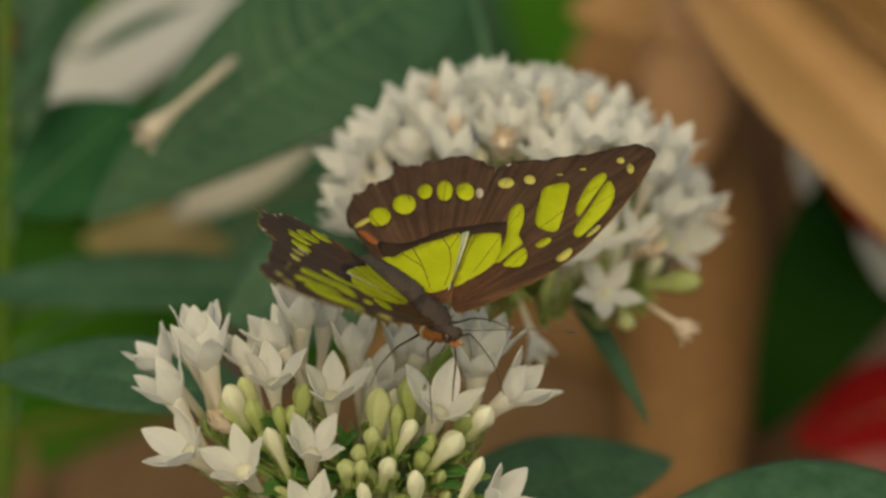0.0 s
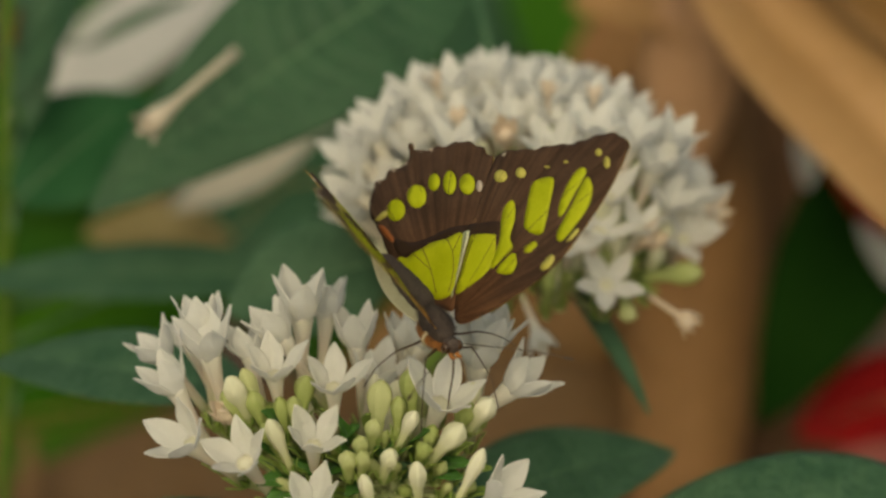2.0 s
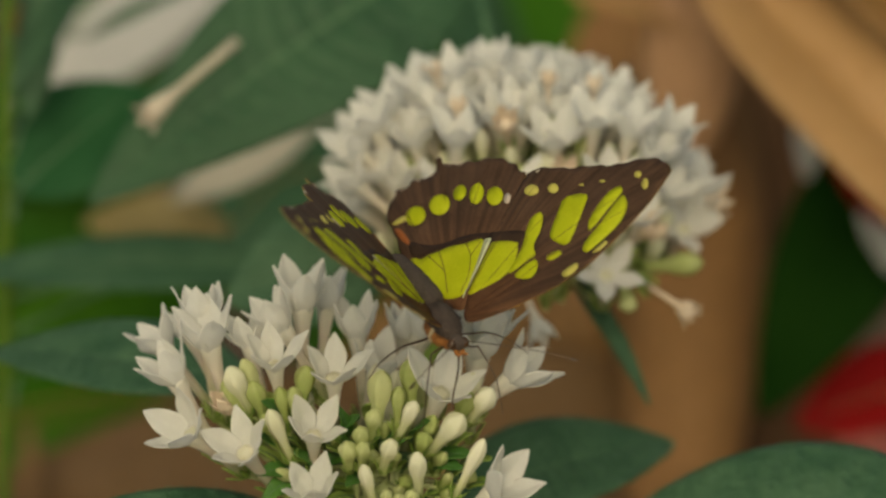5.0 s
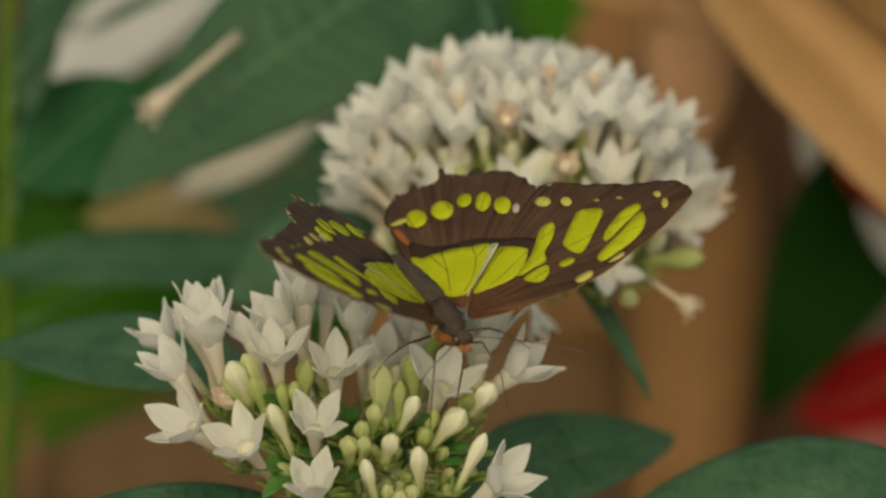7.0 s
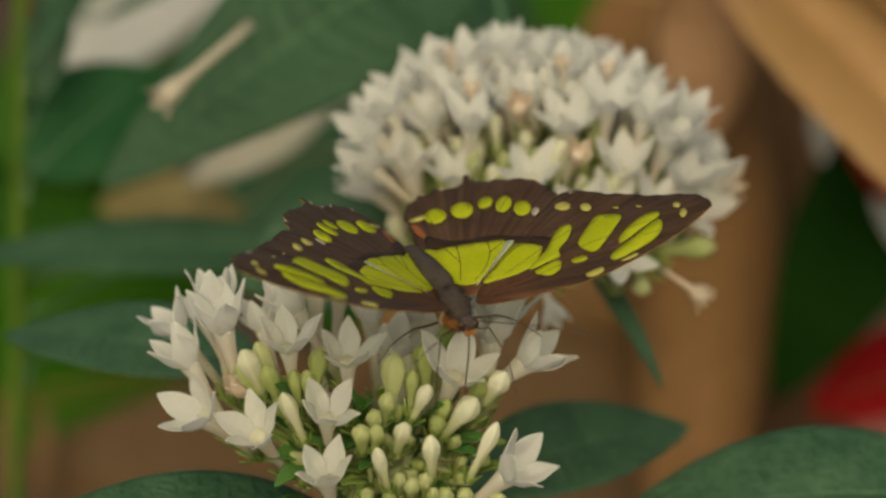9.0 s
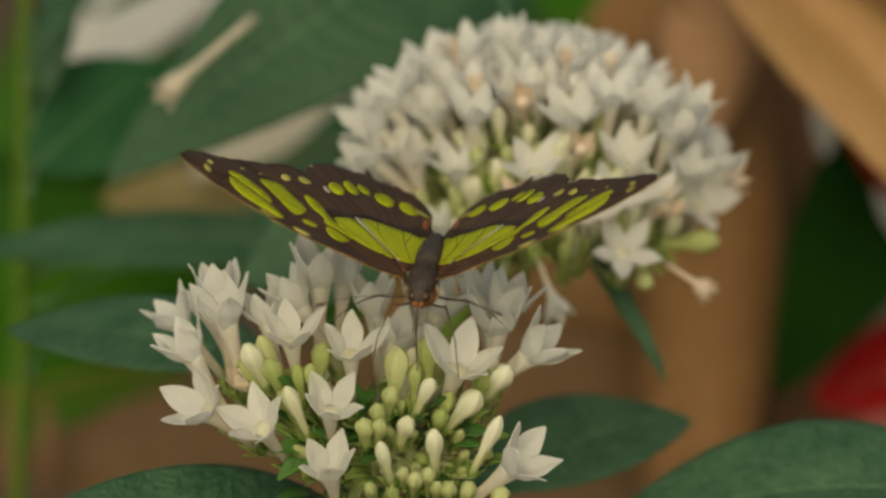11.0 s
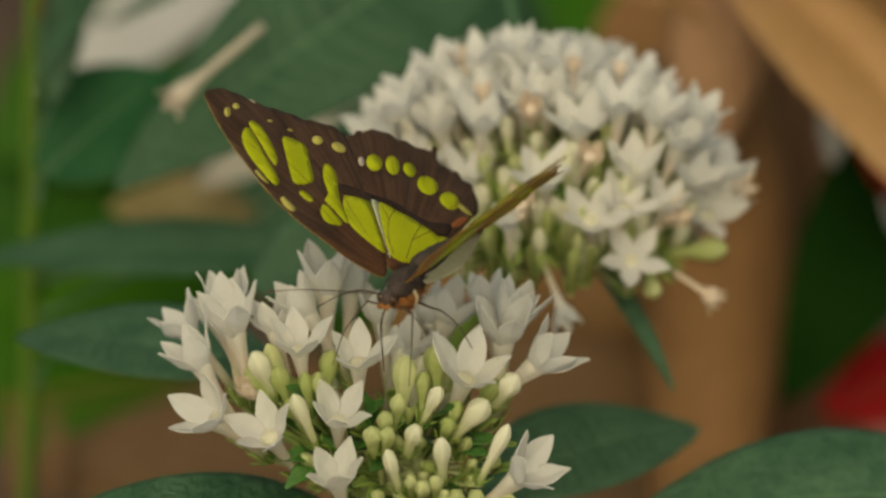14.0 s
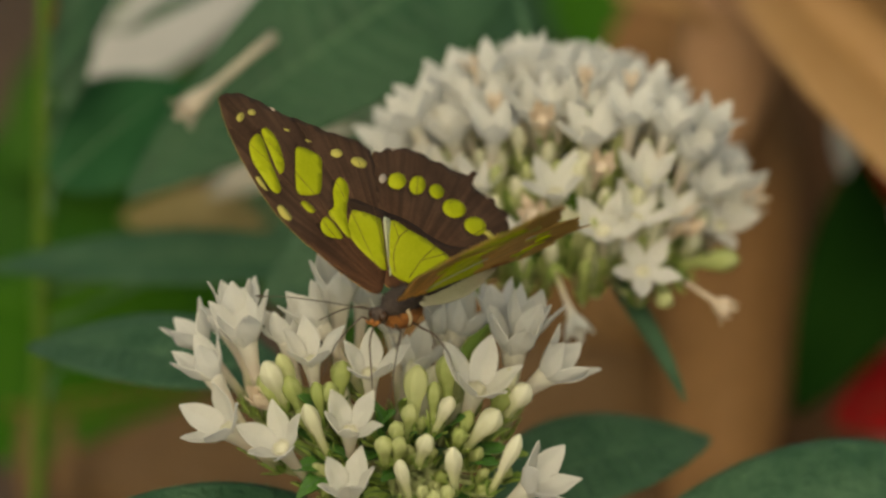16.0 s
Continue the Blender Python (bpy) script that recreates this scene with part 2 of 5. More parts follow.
def thing(name, place, label, category, group=""):
    ob = new(name)
    ob.empty_display_size = 0.02
    ob.location = place
    WORLD_OF[ob] = Matrix.Translation(place)
    return tagged(ob, label, category, group)


def put(name, data, parent, m=None, label=""):
    """Links a mesh as one part of its parent; m is its pose in the world."""
    m = m or Matrix.Identity(4)
    ob = new(name, data)
    ob.parent = parent
    ob.matrix_basis = WORLD_OF[parent].inverted() @ m
    WORLD_OF[ob] = m.copy()
    return tagged(ob, label)


def along(place, way, turn=0.0):
    """A pose at place whose z axis points along way."""
    q = Vector(way).normalized().to_track_quat("Z", "Y").to_matrix().to_4x4()
    return Matrix.Translation(place) @ q @ Matrix.Rotation(turn, 4, "Z")


def spline(points, steps):
    """A Catmull-Rom line through points."""
    p = [Vector(q) for q in points]
    p = [p[0] * 2 - p[1]] + p + [p[-1] * 2 - p[-2]]
    line = []
    for i in range(1, len(p) - 2):
        for k in range(steps):
            t = k / steps
            a, b, c, d = p[i - 1], p[i], p[i + 1], p[i + 2]
            line.append(0.5 * (2 * b + (c - a) * t + (2 * a - 5 * b + 4 * c - d) * t * t + (3 * b - a - 3 * c + d) * t ** 3))
    line.append(p[-2])
    return line


def tube(name, points, r0, r1, mat, sides=8, steps=4, bulge=0.0):
    """A closed, tapered round rod along a smooth line."""
    line = spline(points, steps)
    verts, faces, n = [], [], len(line)
    side = Vector((0.31, 0.87, 0.37))
    for i, c in enumerate(line):
        t = (line[min(i + 1, n - 1)] - line[max(i - 1, 0)]).normalized()
        side = (side - t * side.dot(t)).normalized()
        other = t.cross(side)
        s = i / (n - 1)
        r = r0 + (r1 - r0) * s + bulge * math.sin(math.pi * s)
        for k in range(sides):
            a = 2 * math.pi * k / sides
            verts.append(c + r * (side * math.cos(a) + other * math.sin(a)))
    for i in range(n - 1):
        for k in range(sides):
            k2 = (k + 1) % sides
            faces.append((i * sides + k, i * sides + k2, (i + 1) * sides + k2, (i + 1) * sides + k))
    faces.append(tuple(range(sides))[::-1])
    faces.append(tuple((n - 1) * sides + k for k in range(sides)))
    return mesh_of(name, verts, faces, mat)


def lathe(name, profile, mat, sides=10, ridges=0, ridge=0.0):
    """A body turned about z from (z, radius) pairs, closed at both ends."""
    verts, faces, n = [], [], len(profile)
    for z, r in profile:
        for k in range(sides):
            a = 2 * math.pi * k / sides
            q = r * (1 + ridge * math.cos(ridges * a))
            verts.append((q * math.cos(a), q * math.sin(a), z))
    for i in range(n - 1):
        for k in range(sides):
            k2 = (k + 1) % sides
            faces.append((i * sides + k, i * sides + k2, (i + 1) * sides + k2, (i + 1) * sides + k))
    faces.append(tuple(range(sides))[::-1])
    faces.append(tuple((n - 1) * sides + k for k in range(sides)))
    return mesh_of(name, verts, faces, mat)


def shell(name, surface, nu, nv, thick, mat):
    """A closed thin sheet over surface(s, v), s in 0..1, v in -1..1, thickened downwards."""
    top = [[Vector(surface(i / nu, 2 * j / nv - 1)) for j in range(nv + 1)] for i in range(nu + 1)]
    verts, faces = [], []
    for i in range(nu + 1):
        for j in range(nv + 1):
            verts.append(top[i][j])
    half = len(verts)
    for i in range(nu + 1):
        for j in range(nv + 1):
            a = top[min(i + 1, nu)][j] - top[max(i - 1, 0)][j]
            b = top[i][min(j + 1, nv)] - top[i][max(j - 1, 0)]
            n = a.cross(b)
            n = n.normalized() if n.length > 1e-12 else Vector((0, 0, 1))
            verts.append(top[i][j] - n * thick)
    w = nv + 1
    for i in range(nu):
        for j in range(nv):
            a, b, c, d = i * w + j, (i + 1) * w + j, (i + 1) * w + j + 1, i * w + j + 1
            faces += [(a, b, c, d), (half + d, half + c, half + b, half + a)]
    for i in range(nu):
        a, b = i * w, (i + 1) * w
        faces += [(b, a, half + a, half + b), (a + nv, b + nv, half + b + nv, half + a + nv)]
    for j in range(nv):
        a, b = nu * w + j, j
        faces += [(a + 1, a, half + a, half + a + 1), (b, b + 1, half + b + 1, half + b)]
    return mesh_of(name, verts, faces, mat)


def leaf(parent, base, tip, width, up, mat, droop=0.0, fold=0.15, wave=0.0, veins=9, thick=0.0004, label="", root=None, seed=0, blunt=0.85, name="leaf", rib=MIDRIB, curl=0.0, downy=False):
    """One leaf blade with sunken side veins, a midrib and a leafstalk that runs to root."""
    base, tip = Vector(base), Vector(tip)
    e1 = tip - base
    length = e1.length
    e1.normalize()
    n = Vector(up)
    n = (n - e1 * n.dot(e1)).normalized()
    e2 = n.cross(e1)
    rng = random.Random(seed)
    ph, ph2 = rng.uniform(0, 6), rng.uniform(0, 6)

    def mid(s):
        return base + e1 * (s * length) + n * (droop * length * (s * (1 - s)) * 4 * 0.25 - droop * length * s * s * 0.25)

    def surface(s, v):
        w = 0.5 * width * (math.sin(math.pi * min(1, max(0, s)) ** blunt)) ** 0.8 + 0.0002
        q = (s - 0.45 * abs(v) ** 0.85) * veins + 0.35 * noise.noise(Vector((s * 3, v * 1.5, seed)))
        groove = math.exp(-(((q % 1) - 0.5) / 0.16) ** 2)
        z = fold * abs(v) * w - 0.35 * fold * v * v * w
        z += (0.0021 * width / 0.03) * (0.6 - groove) * (1 - abs(v)) ** 0.5 * min(1, 6 * s) * min(1, 6 * (1 - s)) * abs(v) ** 0.3
        z += wave * width * math.sin(7 * s + ph + 1.5 * v) * abs(v) + 0.5 * wave * width * math.sin(13 * s + ph2) * v
        if curl:
            return mid(s) + e2 * (math.sin(v * curl) * w / curl) + n * ((math.cos(v * curl) - 1) * w / curl + z)
        return mid(s) + e2 * (v * w) + n * z

    blade = put(name, shell(name, surface, 66, 18, thick, mat), parent, None, label)
    if downy:
        verts, faces = [], []
        for _ in range(420):
            s, v = rng.uniform(0.02, 0.98), rng.choice((-1, 1)) * (1.0 if rng.random() < 0.5 else rng.uniform(0, 1))
            c, k = Vector(surface(s, v)), len(verts)
            out = (e2 * (v * 0.6) + n + Vector((rng.uniform(-0.4, 0.4), rng.uniform(-0.4, 0.4), rng.uniform(-0.4, 0.4)))).normalized()
            verts += [c + e1 * 0.00005, c - e1 * 0.00005, c + e2 * 0.00006, c + out * rng.uniform(0.0004, 0.0009)]
            faces += [(k, k + 1, k + 3), (k + 1, k + 2, k + 3), (k + 2, k, k + 3)]
        put("down", mesh_of("down", verts, faces, rib), blade)
    r = max(0.0004, width * 0.016)
    put("midrib", tube("midrib", [mid(s) - n * (r * 0.2) for s in (0.0, 0.25, 0.5, 0.75, 0.99)], r, r * 0.25, rib, 6, 5), blade)
    if root is not None:
        a = Vector(root)
        put("leafstalk", tube("leafstalk", [a, a.lerp(base, 0.55) + Vector((0, 0, 0.1 * (base - a).length)), base, mid(0.03)], r * 1.5, r, rib, 6, 4), blade)
    return blade


# ---- ground ----
def build_ground():
    verts, faces, size, n = [], [], 90.0, 60
    for i in range(n + 1):
        for j in range(n + 1):
            a, b = 2 * i / n - 1, 2 * j / n - 1
            x, y = size * a * abs(a) ** 3, size * b * abs(b) ** 3
            z = 0.02 * noise.noise(Vector((x * 3, y * 3, 0))) + 0.008 * noise.noise(Vector((x * 14, y * 14, 3)))
            verts.append((x, y, z))
    for i in range(n):
        for j in range(n):
            a = i * (n + 1) + j
            faces.append((a, a + n + 1, a + n + 2, a + 1))
    ob = new("ground", mesh_of("ground", verts, faces, SOIL))
    tagged(ob, "dark damp garden soil under the flowering plants", "ground", kind="structure")


build_ground()


# ---- flowers ----
def petal_mesh(name, length, width, cup, curl, mat, seed):
    """An ovate petal, broad where it leaves the tube, hollowed along its middle and drawn out to a blunt point."""
    rng = random.Random(seed)
    bend, skew = rng.uniform(-0.12, 0.12), rng.uniform(-0.07, 0.07)
    steps, breadth = (0.0, 0.12, 0.28, 0.45, 0.62, 0.78, 0.90, 0.97, 1.0), (0.52, 0.74, 0.95, 1.0, 0.87, 0.59, 0.31, 0.13, 0.03)

    def surface(s, v):
        w = 0.5 * width * float(np.interp(s, steps, breadth)) * (1 + 0.03 * math.sin(9 * s + 90 * bend + v))
        x = s * length
        z = cup * length * math.sin(math.pi * s) * 0.5 + curl * length * s ** 3 + bend * length * s * s * 0.3
        keel = 0.00022 * math.exp(-(v / 0.22) ** 2) * math.sin(math.pi * s)
        z += (0.26 + bend) * v * v * w * (1 - 0.5 * s) - keel + 0.00012 * math.sin(11 * s + 2 * v + 20 * skew)
        return (x, v * w * (1 - 0.06 * v * v) + skew * length * s * s, z)

    return shell(name, surface, 14, 10, 0.00014, mat)


PETALS = [petal_mesh("petal", 0.0088, 0.0053, -0.07 - 0.04 * k, -0.03 - 0.06 * k, PETAL, k) for k in range(4)] + [petal_mesh("petal", 0.0083, 0.0051, -0.12, -0.16, PETAL, 60), petal_mesh("petal", 0.0087, 0.0054, -0.05, 0.04, PETAL, 61)]
SLIM_PETALS = [petal_mesh("petal", 0.0091, 0.0050, -0.05 - 0.05 * k, 0.04 - 0.08 * k, PETAL, 40 + k) for k in range(4)]
DEAD_PETALS = [petal_mesh("petal", 0.0052, 0.0028, 0.12, 0.22 * (-1) ** k, WITHERED, 20 + k) for k in range(3)]
WILTED_PETALS = [petal_mesh("petal", 0.0070, 0.0040, 0.3, 0.2, WILTED, 80 + k) for k in range(2)]
TUBES = [lathe("floret", [(-0.001 * L, 0.0009), (-0.0006 * L, 0.0010), (-0.008, 0.0011), (-0.0055, 0.0014), (-0.0038, 0.0017), (-0.0024, 0.0020), (-0.0017, 0.0020), (-0.0018, 0.0017), (-0.0025, 0.0013), (-0.0032, 0.0009)], TUBE, 14) for L in (14, 17, 20)]
DEAD_TUBE = lathe("floret", [(-0.015, 0.0006), (-0.006, 0.0007), (-0.002, 0.0010), (0.0, 0.0013), (0.0003, 0.0009)], WITHERED, 8)
THROATS = lathe("throat", [(-0.0030, 0.0010), (-0.0022, 0.0017), (-0.0016, 0.0016), (-0.0013, 0.0010), (-0.0012, 0.0002)], THROAT, 12, 5, 0.14)


def calyx_mesh():
    verts, faces = [], []
    for k in range(5):
        a = 2 * math.pi * k / 5
        u, w = Vector((math.cos(a), math.sin(a), 0)), Vector((-math.sin(a), math.cos(a), 0))
        b = len(verts)
        rows = ((0.0, 0.0005, 0.0007), (0.0012, 0.0014, 0.0008), (0.003, 0.0022, 0.0005), (0.0044, 0.0030, 0.00005))
        for z, r, h in rows:
            verts += [u * r + w * h + Vector((0, 0, z)), u * (r + 0.0003) + Vector((0, 0, z - 0.0002)), u * r - w * h + Vector((0, 0, z))]
        for i in range(3):
            q = b + 3 * i
            faces += [(q, q + 1, q + 4, q + 3), (q + 1, q + 2, q + 5, q + 4), (q + 2, q, q + 3, q + 5)]
    return mesh_of("calyx", verts, faces, CALYX)


CALYXES = calyx_mesh()
seeds = random.Random(7)


def floret(parent, face, way, node, size=1.0, spread=62, tube_kind=1, turn=None, withered=False, calyx=True, petals=None):
    """A five-petalled star on a slender tube; way: where it faces; node: where its stalk joins the plant."""
    way, face = Vector(way).normalized(), Vector(face)
    front = Vector((0, -1.31, -0.54))
    front = (front - way * front.dot(way)).normalized()
    side = way.cross(front)
    m = Matrix((front, side, way)).transposed().to_4x4()
    m = Matrix.Translation(face) @ m @ Matrix.Rotation(seeds.uniform(0, 6.28) if turn is None else radians(turn), 4, "Z") @ Matrix.Scale(size, 4)
    if withered:
        body = put("floret", DEAD_TUBE, parent, m, "withered peach-brown floret")
        length = 0.015
    else:
        body = put("floret", TUBES[tube_kind], parent, m)
        length = (0.014, 0.017, 0.020)[tube_kind]
        put("throat", THROATS, body, m)
    for k in range(5):
        tilt = (spread if not withered else 22) + seeds.uniform(-9, 9)
        p = m @ Matrix.Rotation(2 * math.pi * k / 5 + seeds.uniform(-0.08, 0.08), 4, "Z") @ Matrix.Translation((0.0017, 0, -0.0021)) @ Matrix.Rotation(-radians(90 - tilt), 4, "Y")
        put("petal", seeds.choice(DEAD_PETALS if withered else petals or PETALS), body, p @ Matrix.Scale(seeds.uniform(0.94, 1.06), 4))
    base = Vector(face) - way * (length * size)
    if calyx:
        put("calyx", CALYXES, body, along(base - way * 0.001, way))
    a = Vector(node)
    put("pedicel", tube("pedicel", [a, a.lerp(base, 0.5) + Vector((0, 0.004, -0.002)) - way * 0.002, base - way * 0.001, base + way * 0.001], 0.0006, 0.0005, PEDICEL, 6, 3), body)
    return body


def bud(parent, base, tip, width, node, green=False, downy=False):
    """A closed bud: a slim tube that swells into a pointed, faintly ribbed tip."""
    base, tip = Vector(base), Vector(tip)
    way = tip - base
    m = along(base, way, seeds.uniform(0, 6))
    h, w = way.length, width * seeds.uniform(0.9, 1.05)
    shape = [(0, 0.21), (0.25, 0.23), (0.42, 0.26), (0.53, 0.34), (0.64, 0.43), (0.76, 0.46), (0.86, 0.40), (0.94, 0.25), (0.985, 0.11), (1.0, 0.03)]
    ob = put("bud", lathe("bud", [(z * h, q * w) for z, q in shape], GREEN_BUD if green else BUD, 20, 5, 0.11), parent, m)
    put("calyx", CALYXES, ob, along(base, way) @ Matrix.Scale(0.7, 4))
    if downy:
        verts, faces = [], []
        for _ in range(60):
            q, b = seeds.uniform(0.05, 0.9), seeds.uniform(0, 6.283)
            rr = np.interp(q, [z for z, _ in shape], [k for _, k in shape]) * w
            u = Vector((math.cos(b), math.sin(b), 0))
            v = Vector((-math.sin(b), math.cos(b), 0)) * 0.00004
            c, k = u * rr + Vector((0, 0, q * h)), len(verts)
            verts += [c + v, c - v, c + Vector((0, 0, 0.00008)), c + u * seeds.uniform(0.0005, 0.0010) + Vector((0, 0, seeds.uniform(-0.0002, 0.0004)))]
            faces += [(k, k + 1, k + 3), (k + 1, k + 2, k + 3), (k + 2, k, k + 3)]
        put("down", mesh_of("down", verts, faces, BUD), ob, m)
    a = Vector(node)
    way.normalize()
    put("pedicel", tube("pedicel", [a, a.lerp(base, 0.5) + Vector((0, 0.004, -0.002)) - way * 0.001, base, base + way * 0.0008], 0.0006, 0.0005, PEDICEL, 6, 3), ob)
    return ob


def stem(parent, top, foot, r0=0.0026, r1=0.0018, mat=None, bow=(0.01, 0.01)):
    top, foot = Vector(top), Vector(foot)
    mids = [foot.lerp(top, s) + Vector((bow[0] * math.sin(math.pi * s), bow[1] * math.sin(math.pi * s), 0)) for s in (0.3, 0.6, 0.85)]
    return put("stem", tube("stem", [foot, *mids, top], r0, r1, mat or STEM, 10, 6), parent)


# the white flower head on which the butterfly feeds
NEAR_FOOT = (-0.02, 0.06, 0.0)
near = thing("flowering_plant", NEAR_FOOT, "white star-flowered plant with buds and hairy green leaves", "plant", "flowering plants")
NEAR_NODE = (-0.0179, -0.0067, 0.5434)
stem(near, NEAR_NODE, NEAR_FOOT)
for k, (node) in enumerate([(-0.0252, -0.0050, 0.5476), (-0.0105, -0.0077, 0.5489), (-0.0178, -0.0060, 0.5530)]):
    put("branch", tube("branch", [NEAR_NODE, Vector(NEAR_NODE).lerp(Vector(node), 0.5), node], 0.0016, 0.0013, PEDICEL, 8, 4), near)
N1, N2, N3 = (-0.0252, -0.0050, 0.5476), (-0.0105, -0.0077, 0.5489), (-0.0178, -0.0060, 0.5530)
floret(near, (-0.0256, -0.0181, 0.5654), (0.002, -0.431, 0.903), N3, 0.93, 32, 0, 0)
floret(near, (-0.0258, -0.0235, 0.5546), (-0.119, -0.403, 0.907), N3, 0.98, 30, 0, 8)
floret(near, (-0.0395, -0.0223, 0.5635), (-0.366, -0.508, 0.780), N1, 1.00, 32, 1, 25)
floret(near, (-0.0508, -0.0190, 0.5658), (-0.636, -0.355, 0.685), N1, 1.04, 28, 1, 10)
floret(near, (-0.0334, -0.0119, 0.5780), (-0.098, -0.236, 0.967), N1, 0.95, 24, 1, 36)
floret(near, (-0.0216, -0.0139, 0.5761), (0.001, -0.301, 0.954), N3, 0.95, 27, 1, 33)
floret(near, (0.0110, -0.0227, 0.5555), (0.665, -0.246, 0.706), N2, 1.10, 27, 1, 20)
floret(near, (0.0147, -0.0062, 0.5723), (0.765, 0.009, 0.644), N2, 1.10, 26, 2, 10)
floret(near, (-0.0537, -0.0082, 0.5733), (-0.476, 0.028, 0.879), N1, 1.04, 22, 2, 36)
floret(near, (-0.0566, 0.0038, 0.5746), (-0.603, 0.100, 0.792), N1, 0.93, 20, 2, 0)
floret(near, (-0.0466, -0.0054, 0.5798), (-0.221, -0.038, 0.975), N1, 1.12, 21, 1, 28)
floret(near, (-0.0480, 0.0017, 0.5811), (-0.138, 0.212, 0.967), N1, 1.02, 14, 2, 0)
floret(near, (-0.0003, -0.0157, 0.5737), (0.256, -0.350, 0.901), N2, 1.12, 32, 1, 24)
floret(near, (0.0069, -0.0019, 0.5767), (0.097, 0.007, 0.995), N2, 1.20, 21, 1, 10)
floret(near, (0.0084, 0.0014, 0.5783), (0.305, 0.233, 0.923), N2, 1.10, 18, 2, 0)
floret(near, (-0.0132, 0.0020, 0.5706), (0.235, -0.054, 0.971), N2, 0.98, 22, 1, 18)
floret(near, (-0.0176, 0.0066, 0.5766), (-0.085, 0.129, 0.988), N3, 0.98, 18, 2, 0)
floret(near, (-0.0038, 0.0122, 0.5743), (0.397, 0.152, 0.905), N2, 1.12, 22, 2, 30)
floret(near, (-0.0282, 0.0047, 0.5840), (-0.000, 0.078, 0.997), N3, 1.16, 22, 2, 0)
floret(near, (-0.0327, -0.0018, 0.5814), (-0.523, 0.157, 0.838), N3, 0.98, 21, 2, 20)
floret(near, (-0.0235, 0.0124, 0.5805), (0.085, 0.215, 0.973), N3, 0.98, 16, 2, 0)
floret(near, (-0.0083, 0.0138, 0.5730), (-0.001, 0.250, 0.968), N2, 0.84, 14, 2, 0)
floret(near, (0.0036, 0.0149, 0.5756), (-0.175, 0.311, 0.934), N2, 1.00, 16, 2, 0)
floret(near, (-0.0388, -0.0013, 0.5776), (-0.259, 0.270, 0.928), N1, 0.88, 16, 2, 0)
floret(near, (-0.0509, 0.0060, 0.5759), (-0.423, 0.280, 0.862), N1, 0.84, 16, 2, 30)
floret(near, (-0.0433, -0.0108, 0.5680), (-0.503, -0.464, 0.729), N1, 1.0, withered=True)
bud(near, (-0.0094, -0.0161, 0.5623), (-0.0056, -0.0196, 0.5722), 0.0035, N2, False, True)
bud(near, (-0.0036, -0.0164, 0.5592), (0.0036, -0.0198, 0.5694), 0.0047, N2, False, True)
bud(near, (0.0017, -0.0182, 0.5505), (0.0077, -0.0201, 0.5645), 0.0033, N2, False, True)
bud(near, (0.0043, -0.0118, 0.5636), (0.0092, -0.0156, 0.5730), 0.0045, N2, False, True)
bud(near, (0.0028, -0.0105, 0.5665), (0.0067, -0.0143, 0.5760), 0.0035, N2, False, True)
bud(near, (-0.0051, -0.0197, 0.5512), (-0.0054, -0.0226, 0.5628), 0.0037, N2, False, True)
bud(near, (-0.0134, -0.0213, 0.5498), (-0.0159, -0.0243, 0.5609), 0.0033, N3, False, True)
bud(near, (-0.0122, -0.0198, 0.5571), (-0.0102, -0.0238, 0.5659), 0.0041, N3, False, True)
bud(near, (-0.0185, -0.0194, 0.5571), (-0.0189, -0.0232, 0.5650), 0.0041, N3, True, False)
bud(near, (-0.0163, -0.0200, 0.5574), (-0.0157, -0.0235, 0.5653), 0.0035, N3, True, False)
bud(near, (-0.0167, -0.0182, 0.5603), (-0.0161, -0.0223, 0.5679), 0.0033, N3, True, False)
bud(near, (-0.0134, -0.0159, 0.5634), (-0.0122, -0.0148, 0.5768), 0.0053, N3, True, False)
bud(near, (-0.0064, -0.0132, 0.5658), (-0.0067, -0.0125, 0.5782), 0.0045, N2, True, False)
bud(near, (-0.0378, -0.0108, 0.5654), (-0.0421, -0.0137, 0.5769), 0.0045, N1, False, True)
bud(near, (-0.0297, -0.0160, 0.5574), (-0.0342, -0.0185, 0.5700), 0.0039, N1, False, True)
bud(near, (-0.0282, -0.0120, 0.5659), (-0.0270, -0.0120, 0.5765), 0.0043, N3, True, False)
bud(near, (-0.0053, -0.0169, 0.5590), (-0.0036, -0.0219, 0.5662), 0.0035, N2, True, False)
bud(near, (-0.0147, -0.0169, 0.5621), (-0.0135, -0.0193, 0.5704), 0.0037, N3, True, False)
bud(near, (-0.0347, -0.0117, 0.5633), (-0.0379, -0.0120, 0.5732), 0.0039, N1, True, False)
bud(near, (-0.0291, -0.0129, 0.5639), (-0.0295, -0.0139, 0.5728), 0.0037, N3, True, False)
bud(near, (-0.0094, -0.0213, 0.5477), (-0.0089, -0.0264, 0.5550), 0.0033, N2, True, False)
bud(near, (-0.0065, -0.0207, 0.5480), (-0.0064, -0.0253, 0.5557), 0.0031, N2, True, False)
bud(near, (-0.0031, -0.0206, 0.5455), (-0.0022, -0.0260, 0.5527), 0.0035, N2, True, False)
bud(near, (-0.0130, -0.0218, 0.5455), (-0.0135, -0.0280, 0.5525), 0.0033, N3, True, False)
bud(near, (-0.0171, -0.0217, 0.5461), (-0.0179, -0.0272, 0.5533), 0.0031, N3, True, False)
bud(near, (-0.0112, -0.0212, 0.5492), (-0.0113, -0.0269, 0.5564), 0.0027, N3, True, False)
bud(near, (0.0013, -0.0131, 0.5628), (0.0052, -0.0139, 0.5716), 0.0039, N2, True, False)
